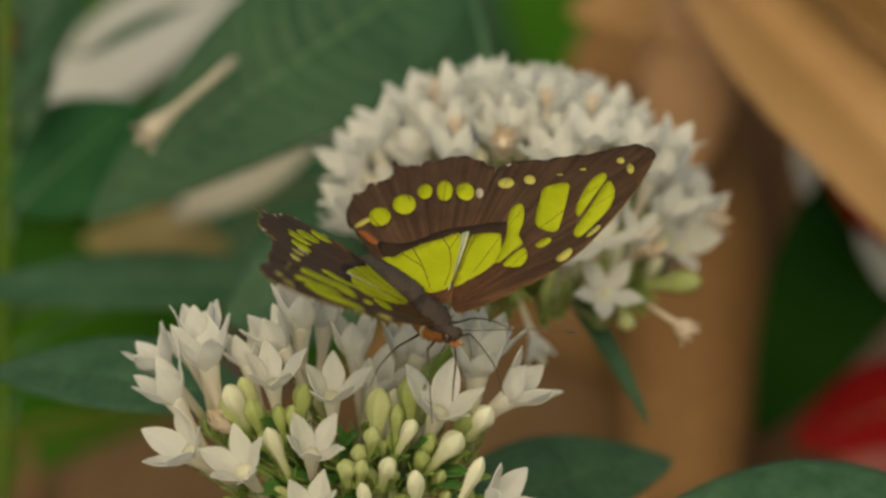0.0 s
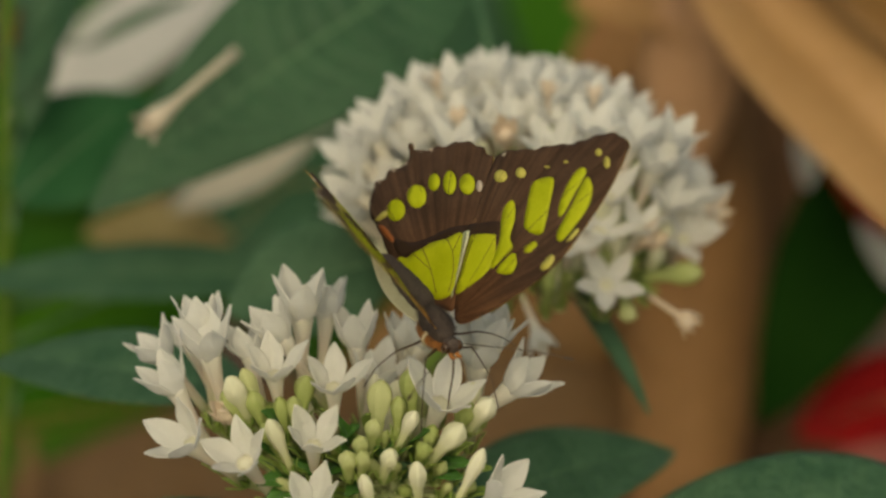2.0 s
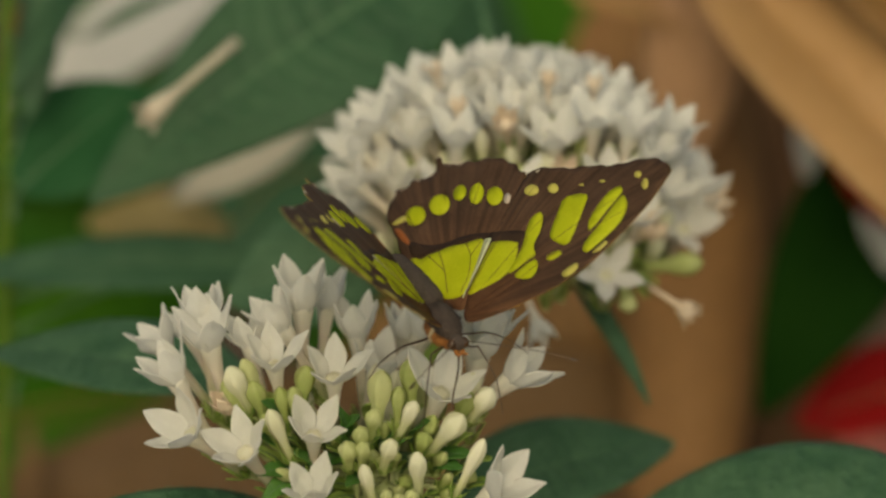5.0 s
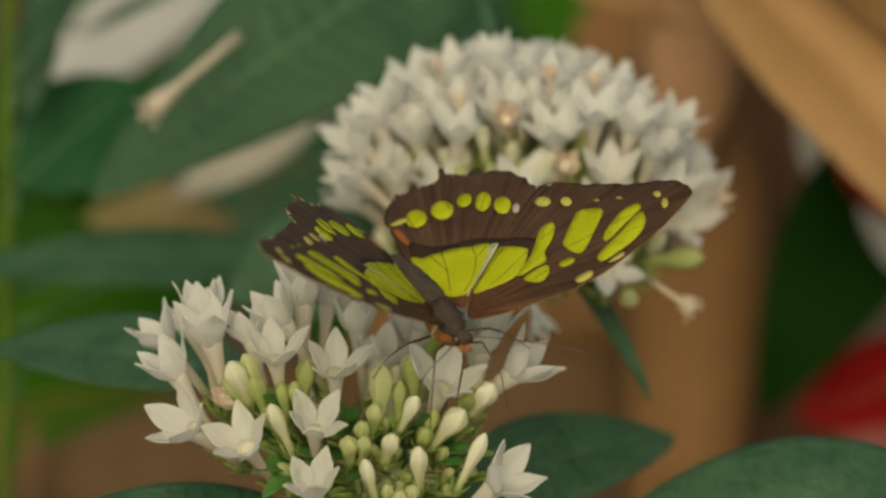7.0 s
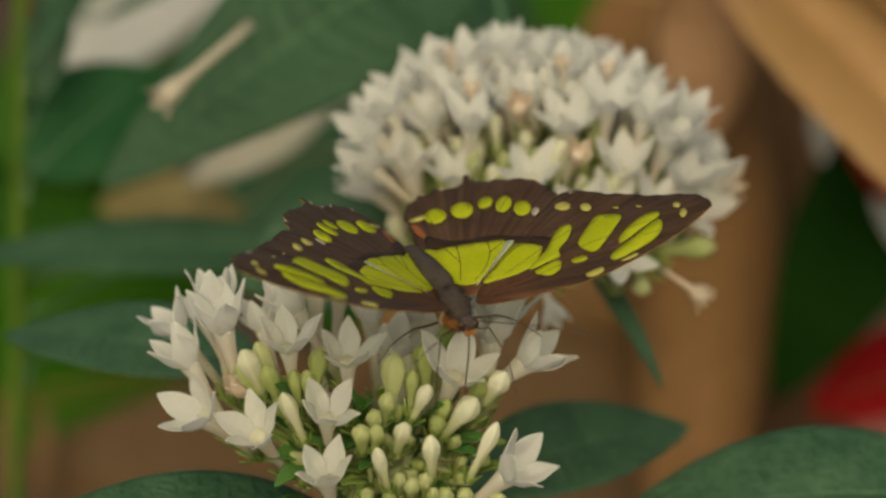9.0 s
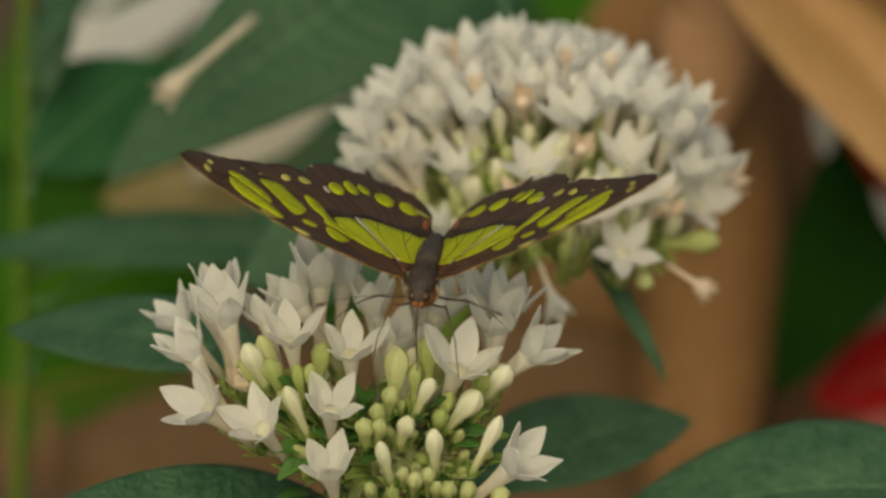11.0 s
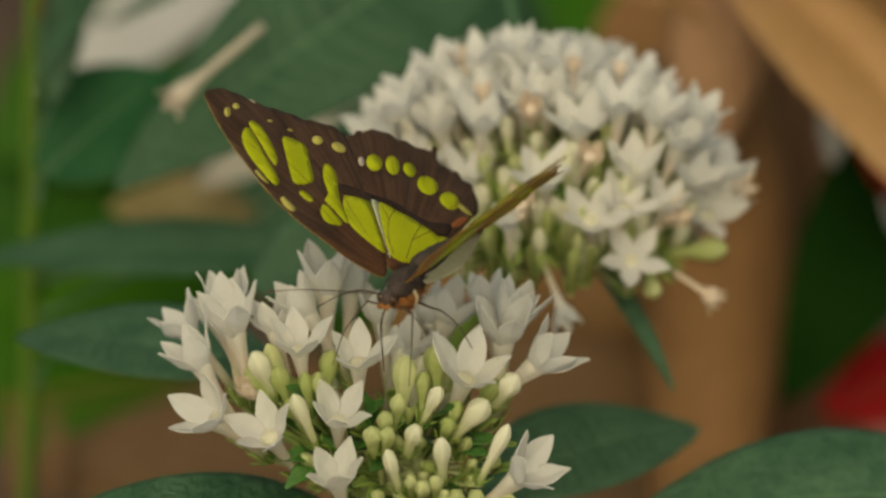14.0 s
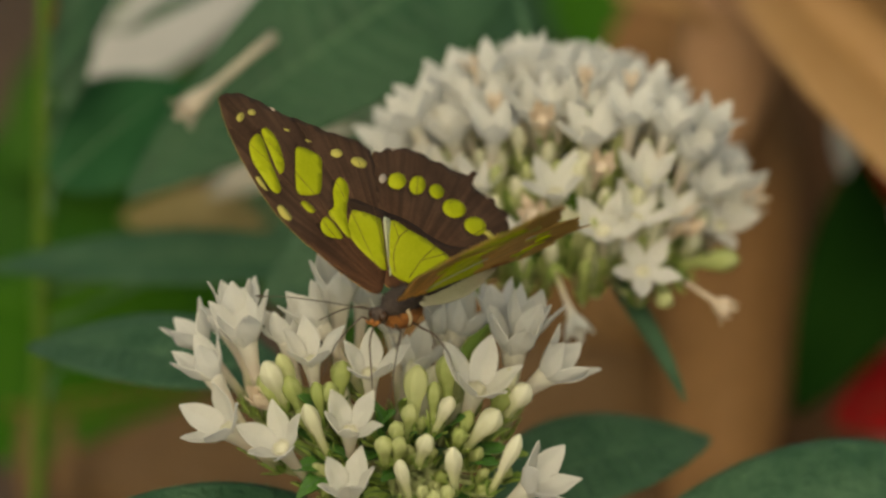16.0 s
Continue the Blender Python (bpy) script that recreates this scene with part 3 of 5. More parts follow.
bud(near, (-0.0383, -0.0114, 0.5638), (-0.0434, -0.0119, 0.5731), 0.0037, N1, True, False)
bud(near, (-0.0353, -0.0104, 0.5664), (-0.0395, -0.0103, 0.5772), 0.0037, N1, True, False)
bud(near, (-0.0308, -0.0131, 0.5628), (-0.0323, -0.0135, 0.5726), 0.0035, N1, True, False)
bud(near, (-0.0094, -0.0152, 0.5637), (-0.0089, -0.0155, 0.5737), 0.0035, N2, True, False)
bud(near, (-0.0048, -0.0166, 0.5595), (-0.0020, -0.0173, 0.5683), 0.0035, N2, True, False)
bud(near, (-0.0313, -0.0144, 0.5597), (-0.0356, -0.0157, 0.5676), 0.0033, N1, True, False)
bud(near, (-0.0003, -0.0203, 0.5442), (0.0019, -0.0238, 0.5519), 0.0035, N2, True, False)
bud(near, (0.0052, -0.0199, 0.5427), (0.0085, -0.0229, 0.5503), 0.0041, N2, True, False)
bud(near, (-0.0050, -0.0209, 0.5457), (-0.0047, -0.0261, 0.5530), 0.0029, N2, True, False)
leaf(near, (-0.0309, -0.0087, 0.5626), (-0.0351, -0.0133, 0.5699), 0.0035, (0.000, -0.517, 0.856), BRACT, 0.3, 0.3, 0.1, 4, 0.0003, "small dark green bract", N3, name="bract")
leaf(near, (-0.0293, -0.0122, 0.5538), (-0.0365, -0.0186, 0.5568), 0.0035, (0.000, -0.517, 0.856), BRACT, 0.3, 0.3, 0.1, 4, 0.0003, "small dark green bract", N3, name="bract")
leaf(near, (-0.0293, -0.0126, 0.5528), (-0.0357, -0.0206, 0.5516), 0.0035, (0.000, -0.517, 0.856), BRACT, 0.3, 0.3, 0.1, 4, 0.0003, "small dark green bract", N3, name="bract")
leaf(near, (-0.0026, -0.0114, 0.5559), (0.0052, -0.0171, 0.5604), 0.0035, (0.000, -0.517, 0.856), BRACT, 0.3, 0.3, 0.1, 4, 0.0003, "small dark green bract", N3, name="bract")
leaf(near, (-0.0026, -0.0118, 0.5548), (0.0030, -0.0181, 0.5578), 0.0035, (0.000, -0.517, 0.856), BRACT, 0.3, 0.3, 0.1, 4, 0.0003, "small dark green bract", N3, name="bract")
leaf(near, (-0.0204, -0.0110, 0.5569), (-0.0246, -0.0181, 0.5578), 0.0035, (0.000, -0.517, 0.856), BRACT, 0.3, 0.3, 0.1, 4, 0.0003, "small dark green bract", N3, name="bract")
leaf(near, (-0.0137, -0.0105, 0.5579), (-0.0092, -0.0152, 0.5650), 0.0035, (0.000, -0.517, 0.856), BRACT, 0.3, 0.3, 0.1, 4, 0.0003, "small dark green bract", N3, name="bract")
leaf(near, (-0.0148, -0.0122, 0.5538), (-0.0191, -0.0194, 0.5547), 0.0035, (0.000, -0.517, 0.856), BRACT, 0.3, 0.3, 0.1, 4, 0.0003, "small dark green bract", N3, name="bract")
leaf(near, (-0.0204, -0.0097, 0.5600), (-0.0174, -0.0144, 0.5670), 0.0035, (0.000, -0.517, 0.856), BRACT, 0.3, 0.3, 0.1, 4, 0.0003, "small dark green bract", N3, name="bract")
shards = random.Random(3)
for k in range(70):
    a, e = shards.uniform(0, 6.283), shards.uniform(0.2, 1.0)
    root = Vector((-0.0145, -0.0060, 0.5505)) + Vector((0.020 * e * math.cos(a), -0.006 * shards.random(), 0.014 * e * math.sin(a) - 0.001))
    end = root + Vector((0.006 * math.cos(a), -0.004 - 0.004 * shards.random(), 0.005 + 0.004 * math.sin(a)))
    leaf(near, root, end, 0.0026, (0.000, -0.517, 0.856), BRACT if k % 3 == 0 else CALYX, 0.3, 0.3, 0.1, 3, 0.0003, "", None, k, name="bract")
for k in range(26):
    a, e = shards.uniform(0, 6.283), shards.random() ** 0.5
    root = Vector((-0.0138, -0.0120, 0.5490)) + Vector((0.019 * e * math.cos(a), -0.002 * (1 - e), 0.012 * e * math.sin(a)))
    way = Vector((0.45 * e * math.cos(a), -0.55, 0.75 + 0.35 * e * math.sin(a))).normalized()
    bud(near, root, root + way * shards.uniform(0.005, 0.0085), shards.uniform(0.0022, 0.0031), N3, shards.random() < 0.9)
for centre, wide, node, count in (((-0.0349, -0.0040, 0.5672), 0.0105, N1, 13), ((-0.0048, -0.0032, 0.5687), 0.0095, N2, 12)):
    for k in range(count):
        q = Vector(centre) + Vector((shards.uniform(-wide, wide), shards.uniform(-0.003, 0.003), shards.uniform(-0.0045, 0.0045)))
        lean = (q - Vector(node)).normalized()
        bud(near, q - lean * shards.uniform(0.011, 0.014), q, shards.uniform(0.0036, 0.0046), node, k % 3 == 0)
# the rounder white flower head behind it
FAR_FOOT = (0.05, 0.14, 0.0)
far = thing("flowering_plant", FAR_FOOT, "white star-flowered plant with a dense domed flower head", "plant", "flowering plants")
FAR_NODE = (0.0176, 0.0747, 0.5713)
stem(far, FAR_NODE, FAR_FOOT, bow=(-0.12, 0.01))
FAR_CORE = Vector((0.0165, 0.0807, 0.5728))
dome_axis = Vector((0.000, 0.015, 1.000))
rng = random.Random(11)
VIEW, RISE = Vector((0.000, -0.927, 0.375)), Vector((0.000, 0.375, 0.927))
golden = math.pi * (3 - math.sqrt(5))
for k in range(136):
    z = 1 - 1.14 * (k + 0.5) / 136
    flat = Vector((math.cos(golden * k), math.sin(golden * k), 0)) * math.sqrt(1 - z * z)
    way = dome_axis.to_track_quat("Z", "Y").to_matrix() @ Vector((flat.x, flat.y, z))
    way = (way + Vector((rng.uniform(-1, 1), rng.uniform(-1, 1), rng.uniform(-1, 1))) * 0.09).normalized()
    if (way.dot(VIEW) > 0.15 and way.dot(RISE) < 0.50) or way.dot(RISE) < (-0.02 if way.x < 0 else -0.22):
        if way.dot(RISE) > -0.25:
            tip = FAR_CORE + way * rng.uniform(0.027, 0.033)
            bud(far, tip - (way * 0.5 + dome_axis).normalized() * 0.011, tip, 0.0036, FAR_NODE, rng.random() < 0.6)
        continue
    rise = way.dot(dome_axis)
    reach = rng.uniform(0.0325, 0.0358) * (1.06 - 0.21 * max(0.0, rise))
    face = FAR_CORE + way * reach
    lean = (way + dome_axis * 1.0).normalized()
    floret(far, face, lean, FAR_NODE, rng.uniform(0.88, 1.02), rng.uniform(20, 32), 2, withered=(k == 31), petals=SLIM_PETALS if k % 2 else None)
floret(far, (-0.0059, 0.0842, 0.5994), (-0.321, 0.020, 0.947), FAR_NODE, 0.95, 28, 2)
floret(far, (-0.0121, 0.0796, 0.5962), (-0.470, -0.007, 0.883), FAR_NODE, 0.95, 28, 2)
floret(far, (0.0011, 0.0826, 0.6027), (-0.196, 0.035, 0.980), FAR_NODE, 0.95, 28, 2)
floret(far, (-0.0198, 0.0838, 0.5882), (-0.629, -0.052, 0.776), FAR_NODE, 0.95, 28, 2)
floret(far, (0.0097, 0.0862, 0.6026), (-0.082, 0.042, 0.996), FAR_NODE, 0.95, 28, 2)
floret(far, (-0.0099, 0.0659, 0.5846), (-0.156, -0.067, 0.986), FAR_NODE, 0.95, 26, 1, 30)
floret(far, (-0.0010, 0.0572, 0.5864), (-0.025, -0.301, 0.953), FAR_NODE, 0.92, 33, 1, 0)
floret(far, (0.0153, 0.0506, 0.5884), (-0.022, -0.399, 0.917), FAR_NODE, 0.98, 36, 1, 0)
floret(far, (0.0340, 0.0561, 0.5887), (0.073, -0.200, 0.977), FAR_NODE, 0.98, 30, 1, 30)
floret(far, (0.0327, 0.0515, 0.5824), (0.238, -0.314, 0.919), FAR_NODE, 0.90, 38, 1, 10)
floret(far, (0.0250, 0.0483, 0.5807), (-0.046, -0.553, 0.832), FAR_NODE, 0.92, 44, 1, 5)
floret(far, (0.0513, 0.0738, 0.5715), (0.251, -0.542, 0.802), FAR_NODE, 0.92, 44, 1, 15)
floret(far, (0.0545, 0.0813, 0.5771), (0.441, 0.004, 0.897), FAR_NODE, 0.98, 30, 1, 30)
floret(far, (0.0227, 0.0585, 0.5973), (-0.024, -0.334, 0.942), FAR_NODE, 0.98, 33, 1, 0)
floret(far, (0.0337, 0.0491, 0.5711), (0.055, -0.610, 0.791), FAR_NODE, 0.86, 54, 1, 0)
floret(far, (-0.0194, 0.0660, 0.5848), (-0.719, -0.088, 0.689), FAR_NODE, 0.95, 24, 1, 10)
floret(far, (-0.0189, 0.0686, 0.5912), (-0.635, -0.165, 0.755), FAR_NODE, 0.95, 26, 1, 30)
floret(far, (-0.0153, 0.0705, 0.5958), (-0.456, -0.075, 0.887), FAR_NODE, 0.95, 24, 1, 0)
floret(far, (-0.0064, 0.0695, 0.5930), (-0.219, -0.177, 0.960), FAR_NODE, 0.95, 28, 1, 30)
floret(far, (0.0025, 0.0586, 0.5972), (0.029, -0.234, 0.972), FAR_NODE, 0.95, 30, 1, 0)
floret(far, (0.0438, 0.0633, 0.5917), (0.297, -0.149, 0.943), FAR_NODE, 0.95, 30, 1, 0)
floret(far, (0.0389, 0.0602, 0.5985), (0.202, -0.208, 0.957), FAR_NODE, 0.95, 28, 1, 30)
floret(far, (0.0312, 0.0601, 0.6011), (0.086, -0.235, 0.968), FAR_NODE, 0.95, 30, 1, 0)
floret(far, (0.0471, 0.0663, 0.5822), (0.416, -0.240, 0.877), FAR_NODE, 0.92, 32, 1, 20)
floret(far, (0.0078, 0.0448, 0.5806), (-0.075, -0.132, 0.988), FAR_NODE, 0.60, 28, 1, 0)
floret(far, (-0.0045, 0.0524, 0.5747), (-0.312, -0.049, 0.949), FAR_NODE, 0.70, 18, 1, 0)
floret(far, (0.0483, 0.0713, 0.5943), (0.464, -0.037, 0.885), FAR_NODE, 0.95, 24, 1, 0)
floret(far, (0.0408, 0.0560, 0.5806), (0.238, -0.314, 0.919), FAR_NODE, 0.75, 32, 1, 0)
floret(far, (-0.0141, 0.0668, 0.5868), (-0.406, -0.171, 0.898), FAR_NODE, 0.90, 28, 1, 0)
floret(far, (0.0125, 0.0566, 0.6010), (-0.085, -0.677, 0.731), FAR_NODE, 1.0, withered=True)
floret(far, (0.0247, 0.0504, 0.5930), (0.137, -0.673, 0.727), FAR_NODE, 1.0, withered=True)
floret(far, (0.0107, 0.0462, 0.5841), (-0.116, -0.675, 0.729), FAR_NODE, 1.0, withered=True)
floret(far, (0.0427, 0.0556, 0.5780), (0.416, -0.618, 0.667), FAR_NODE, 1.0, withered=True)
floret(far, (0.0576, 0.0803, 0.5746), (0.575, -0.556, 0.600), FAR_NODE, 1.0, withered=True)
floret(far, (-0.0020, 0.0789, 0.6049), (-0.234, -0.057, 0.971), FAR_NODE, 0.6, withered=True)
floret(far, (0.0027, 0.0637, 0.6023), (-0.079, -0.045, 0.996), FAR_NODE, 0.6, withered=True)
floret(far, (0.0217, 0.0688, 0.6063), (0.000, -0.044, 0.999), FAR_NODE, 0.6, withered=True)
floret(far, (0.0316, 0.0732, 0.6038), (0.158, -0.048, 0.986), FAR_NODE, 0.6, withered=True)
for k in range(110):
    way = (Vector((0.050, -0.959, 0.280)) + Vector((rng.uniform(-0.9, 0.9), rng.uniform(-0.3, 0.3), rng.uniform(-0.3, 0.5)))).normalized()
    tip = FAR_CORE + way * rng.uniform(0.023, 0.033) + dome_axis * rng.uniform(-0.002, 0.004)
    bud(far, tip - (way * 0.35 + dome_axis).normalized() * 0.012, tip, 0.0033, FAR_NODE, rng.random() < 0.6)
for k in range(34):
    way = Vector((rng.uniform(-0.75, 0.75), -0.9, rng.uniform(-0.12, 0.34))).normalized()
    root = FAR_CORE + way * rng.uniform(0.020, 0.025) - dome_axis * 0.004
    leaf(far, root, root + (way * 0.6 + dome_axis + Vector((rng.uniform(-0.4, 0.4), 0, 0))).normalized() * rng.uniform(0.008, 0.012), rng.uniform(0.0030, 0.0048), way, BRIGHT_BRACT, 0.2, 0.3, 0.1, 3, 0.0003, "", None, 200 + k, name="bract", rib=CALYX)
bud(far, (0.0404, 0.0666, 0.5646), (0.0544, 0.0624, 0.5676), 0.0055, FAR_NODE, True)
bud(far, (0.0376, 0.0560, 0.5651), (0.0386, 0.0494, 0.5621), 0.0040, FAR_NODE, True)
floret(far, (0.0506, 0.0540, 0.5602), (0.789, -0.490, -0.370), (0.0390, 0.0611, 0.5643), 0.8, withered=True)
floret(far, (0.0194, 0.0431, 0.5613), (0.344, -0.641, -0.686), (0.0127, 0.0573, 0.5684), 0.62, 26, 2)

# ---- leaves ----
leaf(far, (0.0040, 0.1833, 0.5982), (-0.0805, 0.1328, 0.5555), 0.042, (0.250, -0.582, 0.774), LEAF, droop=0.25, veins=17, fold=0.12, label='broad blue-green leaf with sunken veins', root=(0.0179, 0.0891, 0.5536), seed=1, blunt=0.62)
leaf(far, (0.0243, 0.0766, 0.5627), (0.0438, 0.0515, 0.5409), 0.0046, (0.408, -0.604, 0.684), LEAF_PALE, droop=0.2, label='narrow dark green leaf below the flower head', root=FAR_NODE, seed=2)
leaf(near, (-0.0403, 0.0389, 0.5496), (-0.0979, 0.0698, 0.5458), 0.025, (0.100, -0.323, 0.941), LEAF_PALE, droop=0.15, root=(-0.0180, -0.0034, 0.5381), seed=3, downy=True, label='hairy grey-green leaf')
leaf(near, (-0.0194, 0.0026, 0.5280), (-0.0863, -0.0139, 0.5412), 0.021, (0.000, -0.517, 0.856), LEAF_PALE, droop=0.3, root=(-0.0182, 0.0017, 0.5243), seed=4, downy=True, label='hairy grey-green leaf')
leaf(near, (-0.0005, 0.0293, 0.5257), (0.0498, 0.0627, 0.5283), 0.026, (-0.204, -0.480, 0.853), LEAF_PALE, droop=0.2, root=(-0.0184, 0.0094, 0.5166), seed=5, downy=True, label='dark green leaf with sunken veins')
leaf(near, (0.1138, 0.0235, 0.5246), (0.0274, 0.0136, 0.5279), 0.036, (0.000, -0.324, 0.946), LEAF_PALE, droop=0.35, root=(0.0853, 0.0266, 0.4789), seed=6, downy=True, label='dark green leaf with sunken veins')
leaf(far, (-0.0104, 0.1006, 0.5555), (-0.0479, 0.0918, 0.5471), 0.028, (0.000, -0.695, 0.719), LEAF_PALE, droop=0.2, root=(0.0142, 0.0854, 0.5444), seed=7)

LEFT_FOOT = (-0.13, 0.20, 0.0)
left_plant = thing("leafy_plant", LEFT_FOOT, "leafy green plant with a bright upright stem", "plant", "foliage plants")
stem(left_plant, (-0.1005, 0.1825, 0.6247), LEFT_FOOT, 0.0022, 0.0016, BRIGHT_STEM, (0.0, 0.0))
leaf(left_plant, (-0.1016, 0.1793, 0.5374), (-0.0715, 0.1988, 0.5581), 0.03, (0.204, -0.480, 0.853), LEAF_EMERALD, droop=0.2, root=(-0.1004, 0.1586, 0.5389), seed=8)
leaf(left_plant, (-0.0295, 0.1544, 0.5287), (-0.1137, 0.1446, 0.5321), 0.016, (0.000, -0.517, 0.856), LEAF_PALE, droop=0.1, root=(-0.1013, 0.1610, 0.5180), seed=9)
leaf(left_plant, (-0.0501, 0.1991, 0.5056), (-0.1232, 0.1881, 0.5050), 0.02, (0.000, -0.695, 0.719), LEAF_MOSS, droop=0.1, root=(-0.1013, 0.1580, 0.5106), seed=10)
leaf(left_plant, (-0.1019, 0.1723, 0.4927), (-0.0625, 0.1937, 0.4922), 0.016, (0.000, -0.695, 0.719), LEAF_MOSS, droop=0.1, root=(-0.1013, 0.1515, 0.4946), seed=11)
leaf(left_plant, (-0.0980, 0.1769, 0.5573), (-0.0949, 0.2018, 0.5923), 0.011, (0.302, -0.726, 0.618), LEAF_PALE, droop=0.1, root=(-0.1004, 0.1646, 0.5535), seed=13)
leaf(left_plant, (-0.1001, 0.1606, 0.5704), (-0.0814, 0.1913, 0.5930), 0.006, (0.302, -0.726, 0.618), LEAF, droop=0.1, root=(-0.1004, 0.1665, 0.5584), seed=14)
leaf(left_plant, (-0.1023, 0.1953, 0.5761), (-0.0870, 0.2108, 0.5879), 0.012, (0.000, -0.695, 0.719), LEAF_PALE, droop=0.1, root=(-0.1004, 0.1734, 0.5754), seed=12)
leaf(left_plant, (-0.1025, 0.2039, 0.5709), (-0.0917, 0.2070, 0.5785), 0.005, (0.000, -0.695, 0.719), DRY, droop=0.2, wave=0.1, root=(-0.1004, 0.1734, 0.5754), seed=15, label='withered brown leaf', rib=DRY)
leaf(left_plant, (-0.0998, 0.2065, 0.5772), (-0.0924, 0.2042, 0.5716), 0.004, (0.000, -0.695, 0.719), DRY_TAN, droop=0.2, wave=0.1, root=(-0.1004, 0.1749, 0.5791), seed=16, label='withered brown leaf', rib=DRY)
leaf(left_plant, (-0.0872, 0.2215, 0.5611), (-0.0615, 0.2456, 0.5674), 0.0035, (0.000, -0.695, 0.719), LEAF_PALE, droop=0.2, root=(-0.1004, 0.1705, 0.5681), seed=17)

BACK_FOOT = (0.03, 0.55, 0.0)
shrub = thing("leafy_shrub", BACK_FOOT, "dark green leafy shrub behind the flowers", "shrub", "foliage plants")
stem(shrub, (-0.0042, 0.5305, 0.5251), BACK_FOOT, 0.004, 0.003, STEM, (0.0, 0.0))
leaf(shrub, (-0.0246, 0.4798, 0.4764), (-0.0809, 0.4602, 0.5080), 0.05, (0.149, -0.637, 0.756), LEAF_DEEP, droop=0.2, wave=0.03, root=(-0.0042, 0.4972, 0.4426), seed=30, rib=LEAF_DEEP)
leaf(shrub, (0.0311, 0.4891, 0.4738), (-0.0301, 0.4609, 0.4848), 0.04, (0.266, -0.621, 0.737), LEAF_PALE, droop=0.2, wave=0.03, root=(-0.0042, 0.4975, 0.4434), seed=31, rib=LEAF_PALE)
leaf(shrub, (0.0371, 0.4949, 0.4983), (0.0304, 0.4513, 0.4704), 0.034, (0.255, -0.623, 0.740), LEAF_BRIGHT, droop=0.2, wave=0.03, root=(-0.0042, 0.5070, 0.4668), seed=32, rib=LEAF_BRIGHT)
leaf(shrub, (-0.0140, 0.4398, 0.4568), (-0.0791, 0.4013, 0.4416), 0.07, (-0.021, -0.644, 0.765), LEAF, droop=0.2, wave=0.03, root=(-0.0042, 0.4848, 0.4119), seed=33, rib=LEAF)
leaf(shrub, (0.0062, 0.4716, 0.4134), (-0.0480, 0.4298, 0.3901), 0.07, (0.093, -0.641, 0.762), LEAF_DEEP, droop=0.2, wave=0.03, root=(-0.0042, 0.4737, 0.3844), seed=34, rib=LEAF_DEEP)
leaf(shrub, (-0.0248, 0.5006, 0.4910), (-0.0378, 0.4627, 0.4770), 0.02, (-0.235, -0.626, 0.744), LEAF, droop=0.2, wave=0.03, root=(-0.0042, 0.5051, 0.4620), seed=35, rib=LEAF)
leaf(shrub, (-0.0822, 0.4687, 0.4695), (-0.1403, 0.4273, 0.4473), 0.06, (-0.156, -0.636, 0.755), LEAF_DEEP, droop=0.2, wave=0.03, root=(-0.0042, 0.4933, 0.4329), seed=36, rib=LEAF_DEEP)
leaf(shrub, (-0.0910, 0.4588, 0.4351), (-0.1557, 0.4190, 0.4166), 0.07, (0.046, -0.644, 0.764), LEAF_DEEP, droop=0.2, wave=0.03, root=(-0.0042, 0.4796, 0.3989), seed=37, rib=LEAF_DEEP)
leaf(shrub, (-0.0809, 0.4172, 0.4028), (-0.1526, 0.3761, 0.3813), 0.08, (-0.174, -0.634, 0.753), LEAF_MOSS, droop=0.2, wave=0.03, root=(-0.0042, 0.4619, 0.3553), seed=38, rib=LEAF_MOSS)
leaf(shrub, (0.0364, 0.4547, 0.4602), (0.0026, 0.4092, 0.4277), 0.08, (0.251, -0.624, 0.740), LEAF_DEEP, droop=0.2, wave=0.03, root=(-0.0042, 0.4881, 0.4200), seed=39, rib=LEAF_DEEP)
# the two right-hand leaves carry their shade in the leaf colour
leaf(shrub, (0.1269, 0.2929, 0.5216), (0.0805, 0.2331, 0.4563), 0.036, (0.164, -0.636, 0.755), LEAF_SHADE, droop=0.2, wave=0.03, root=(-0.0042, 0.4848, 0.4119), seed=40, rib=LEAF_SHADE)
leaf(shrub, (0.1541, 0.4578, 0.4752), (0.1062, 0.4060, 0.4292), 0.05, (0.182, -0.633, 0.752), LEAF_SHADE, droop=0.2, wave=0.03, root=(-0.0042, 0.4933, 0.4329), seed=41, rib=LEAF_SHADE)
leaf(shrub, (-0.0477, 0.4632, 0.5000), (-0.1156, 0.4286, 0.4944), 0.03, (0.073, -0.642, 0.763), LEAF_DEEP, droop=0.2, wave=0.03, root=(-0.0042, 0.5038, 0.4588), seed=42, rib=LEAF_DEEP)

DEAD_FOOT = (0.09, 0.42, 0.0)
dead_plant = thing("withered_plant", DEAD_FOOT, "withered plant with large curled brown leaves", "plant")
stem(dead_plant, (0.0728, 0.4122, 0.5525), DEAD_FOOT, 0.005, 0.004, DRY, (0.0, 0.0))
leaf(dead_plant, (0.0633, 0.3448, 0.5431), (0.0548, 0.2178, 0.3934), 0.06, (-0.350, -0.826, 0.442), DRY_TRUNK, droop=-0.1, fold=0.0, curl=1.45, wave=0.02, veins=14, root=(0.0722, 0.3913, 0.5275), seed=50, label='large curled brown dry leaf', rib=DRY)
leaf(dead_plant, (0.0547, 0.2805, 0.5736), (0.1467, 0.1763, 0.5013), 0.043, (0.199, -0.597, 0.777), DRY_TAN, droop=0.2, fold=0.5, wave=0.05, veins=12, root=(0.0722, 0.3984, 0.5452), seed=51, label='tan dry leaf folded along its midrib', rib=DRY_TAN)
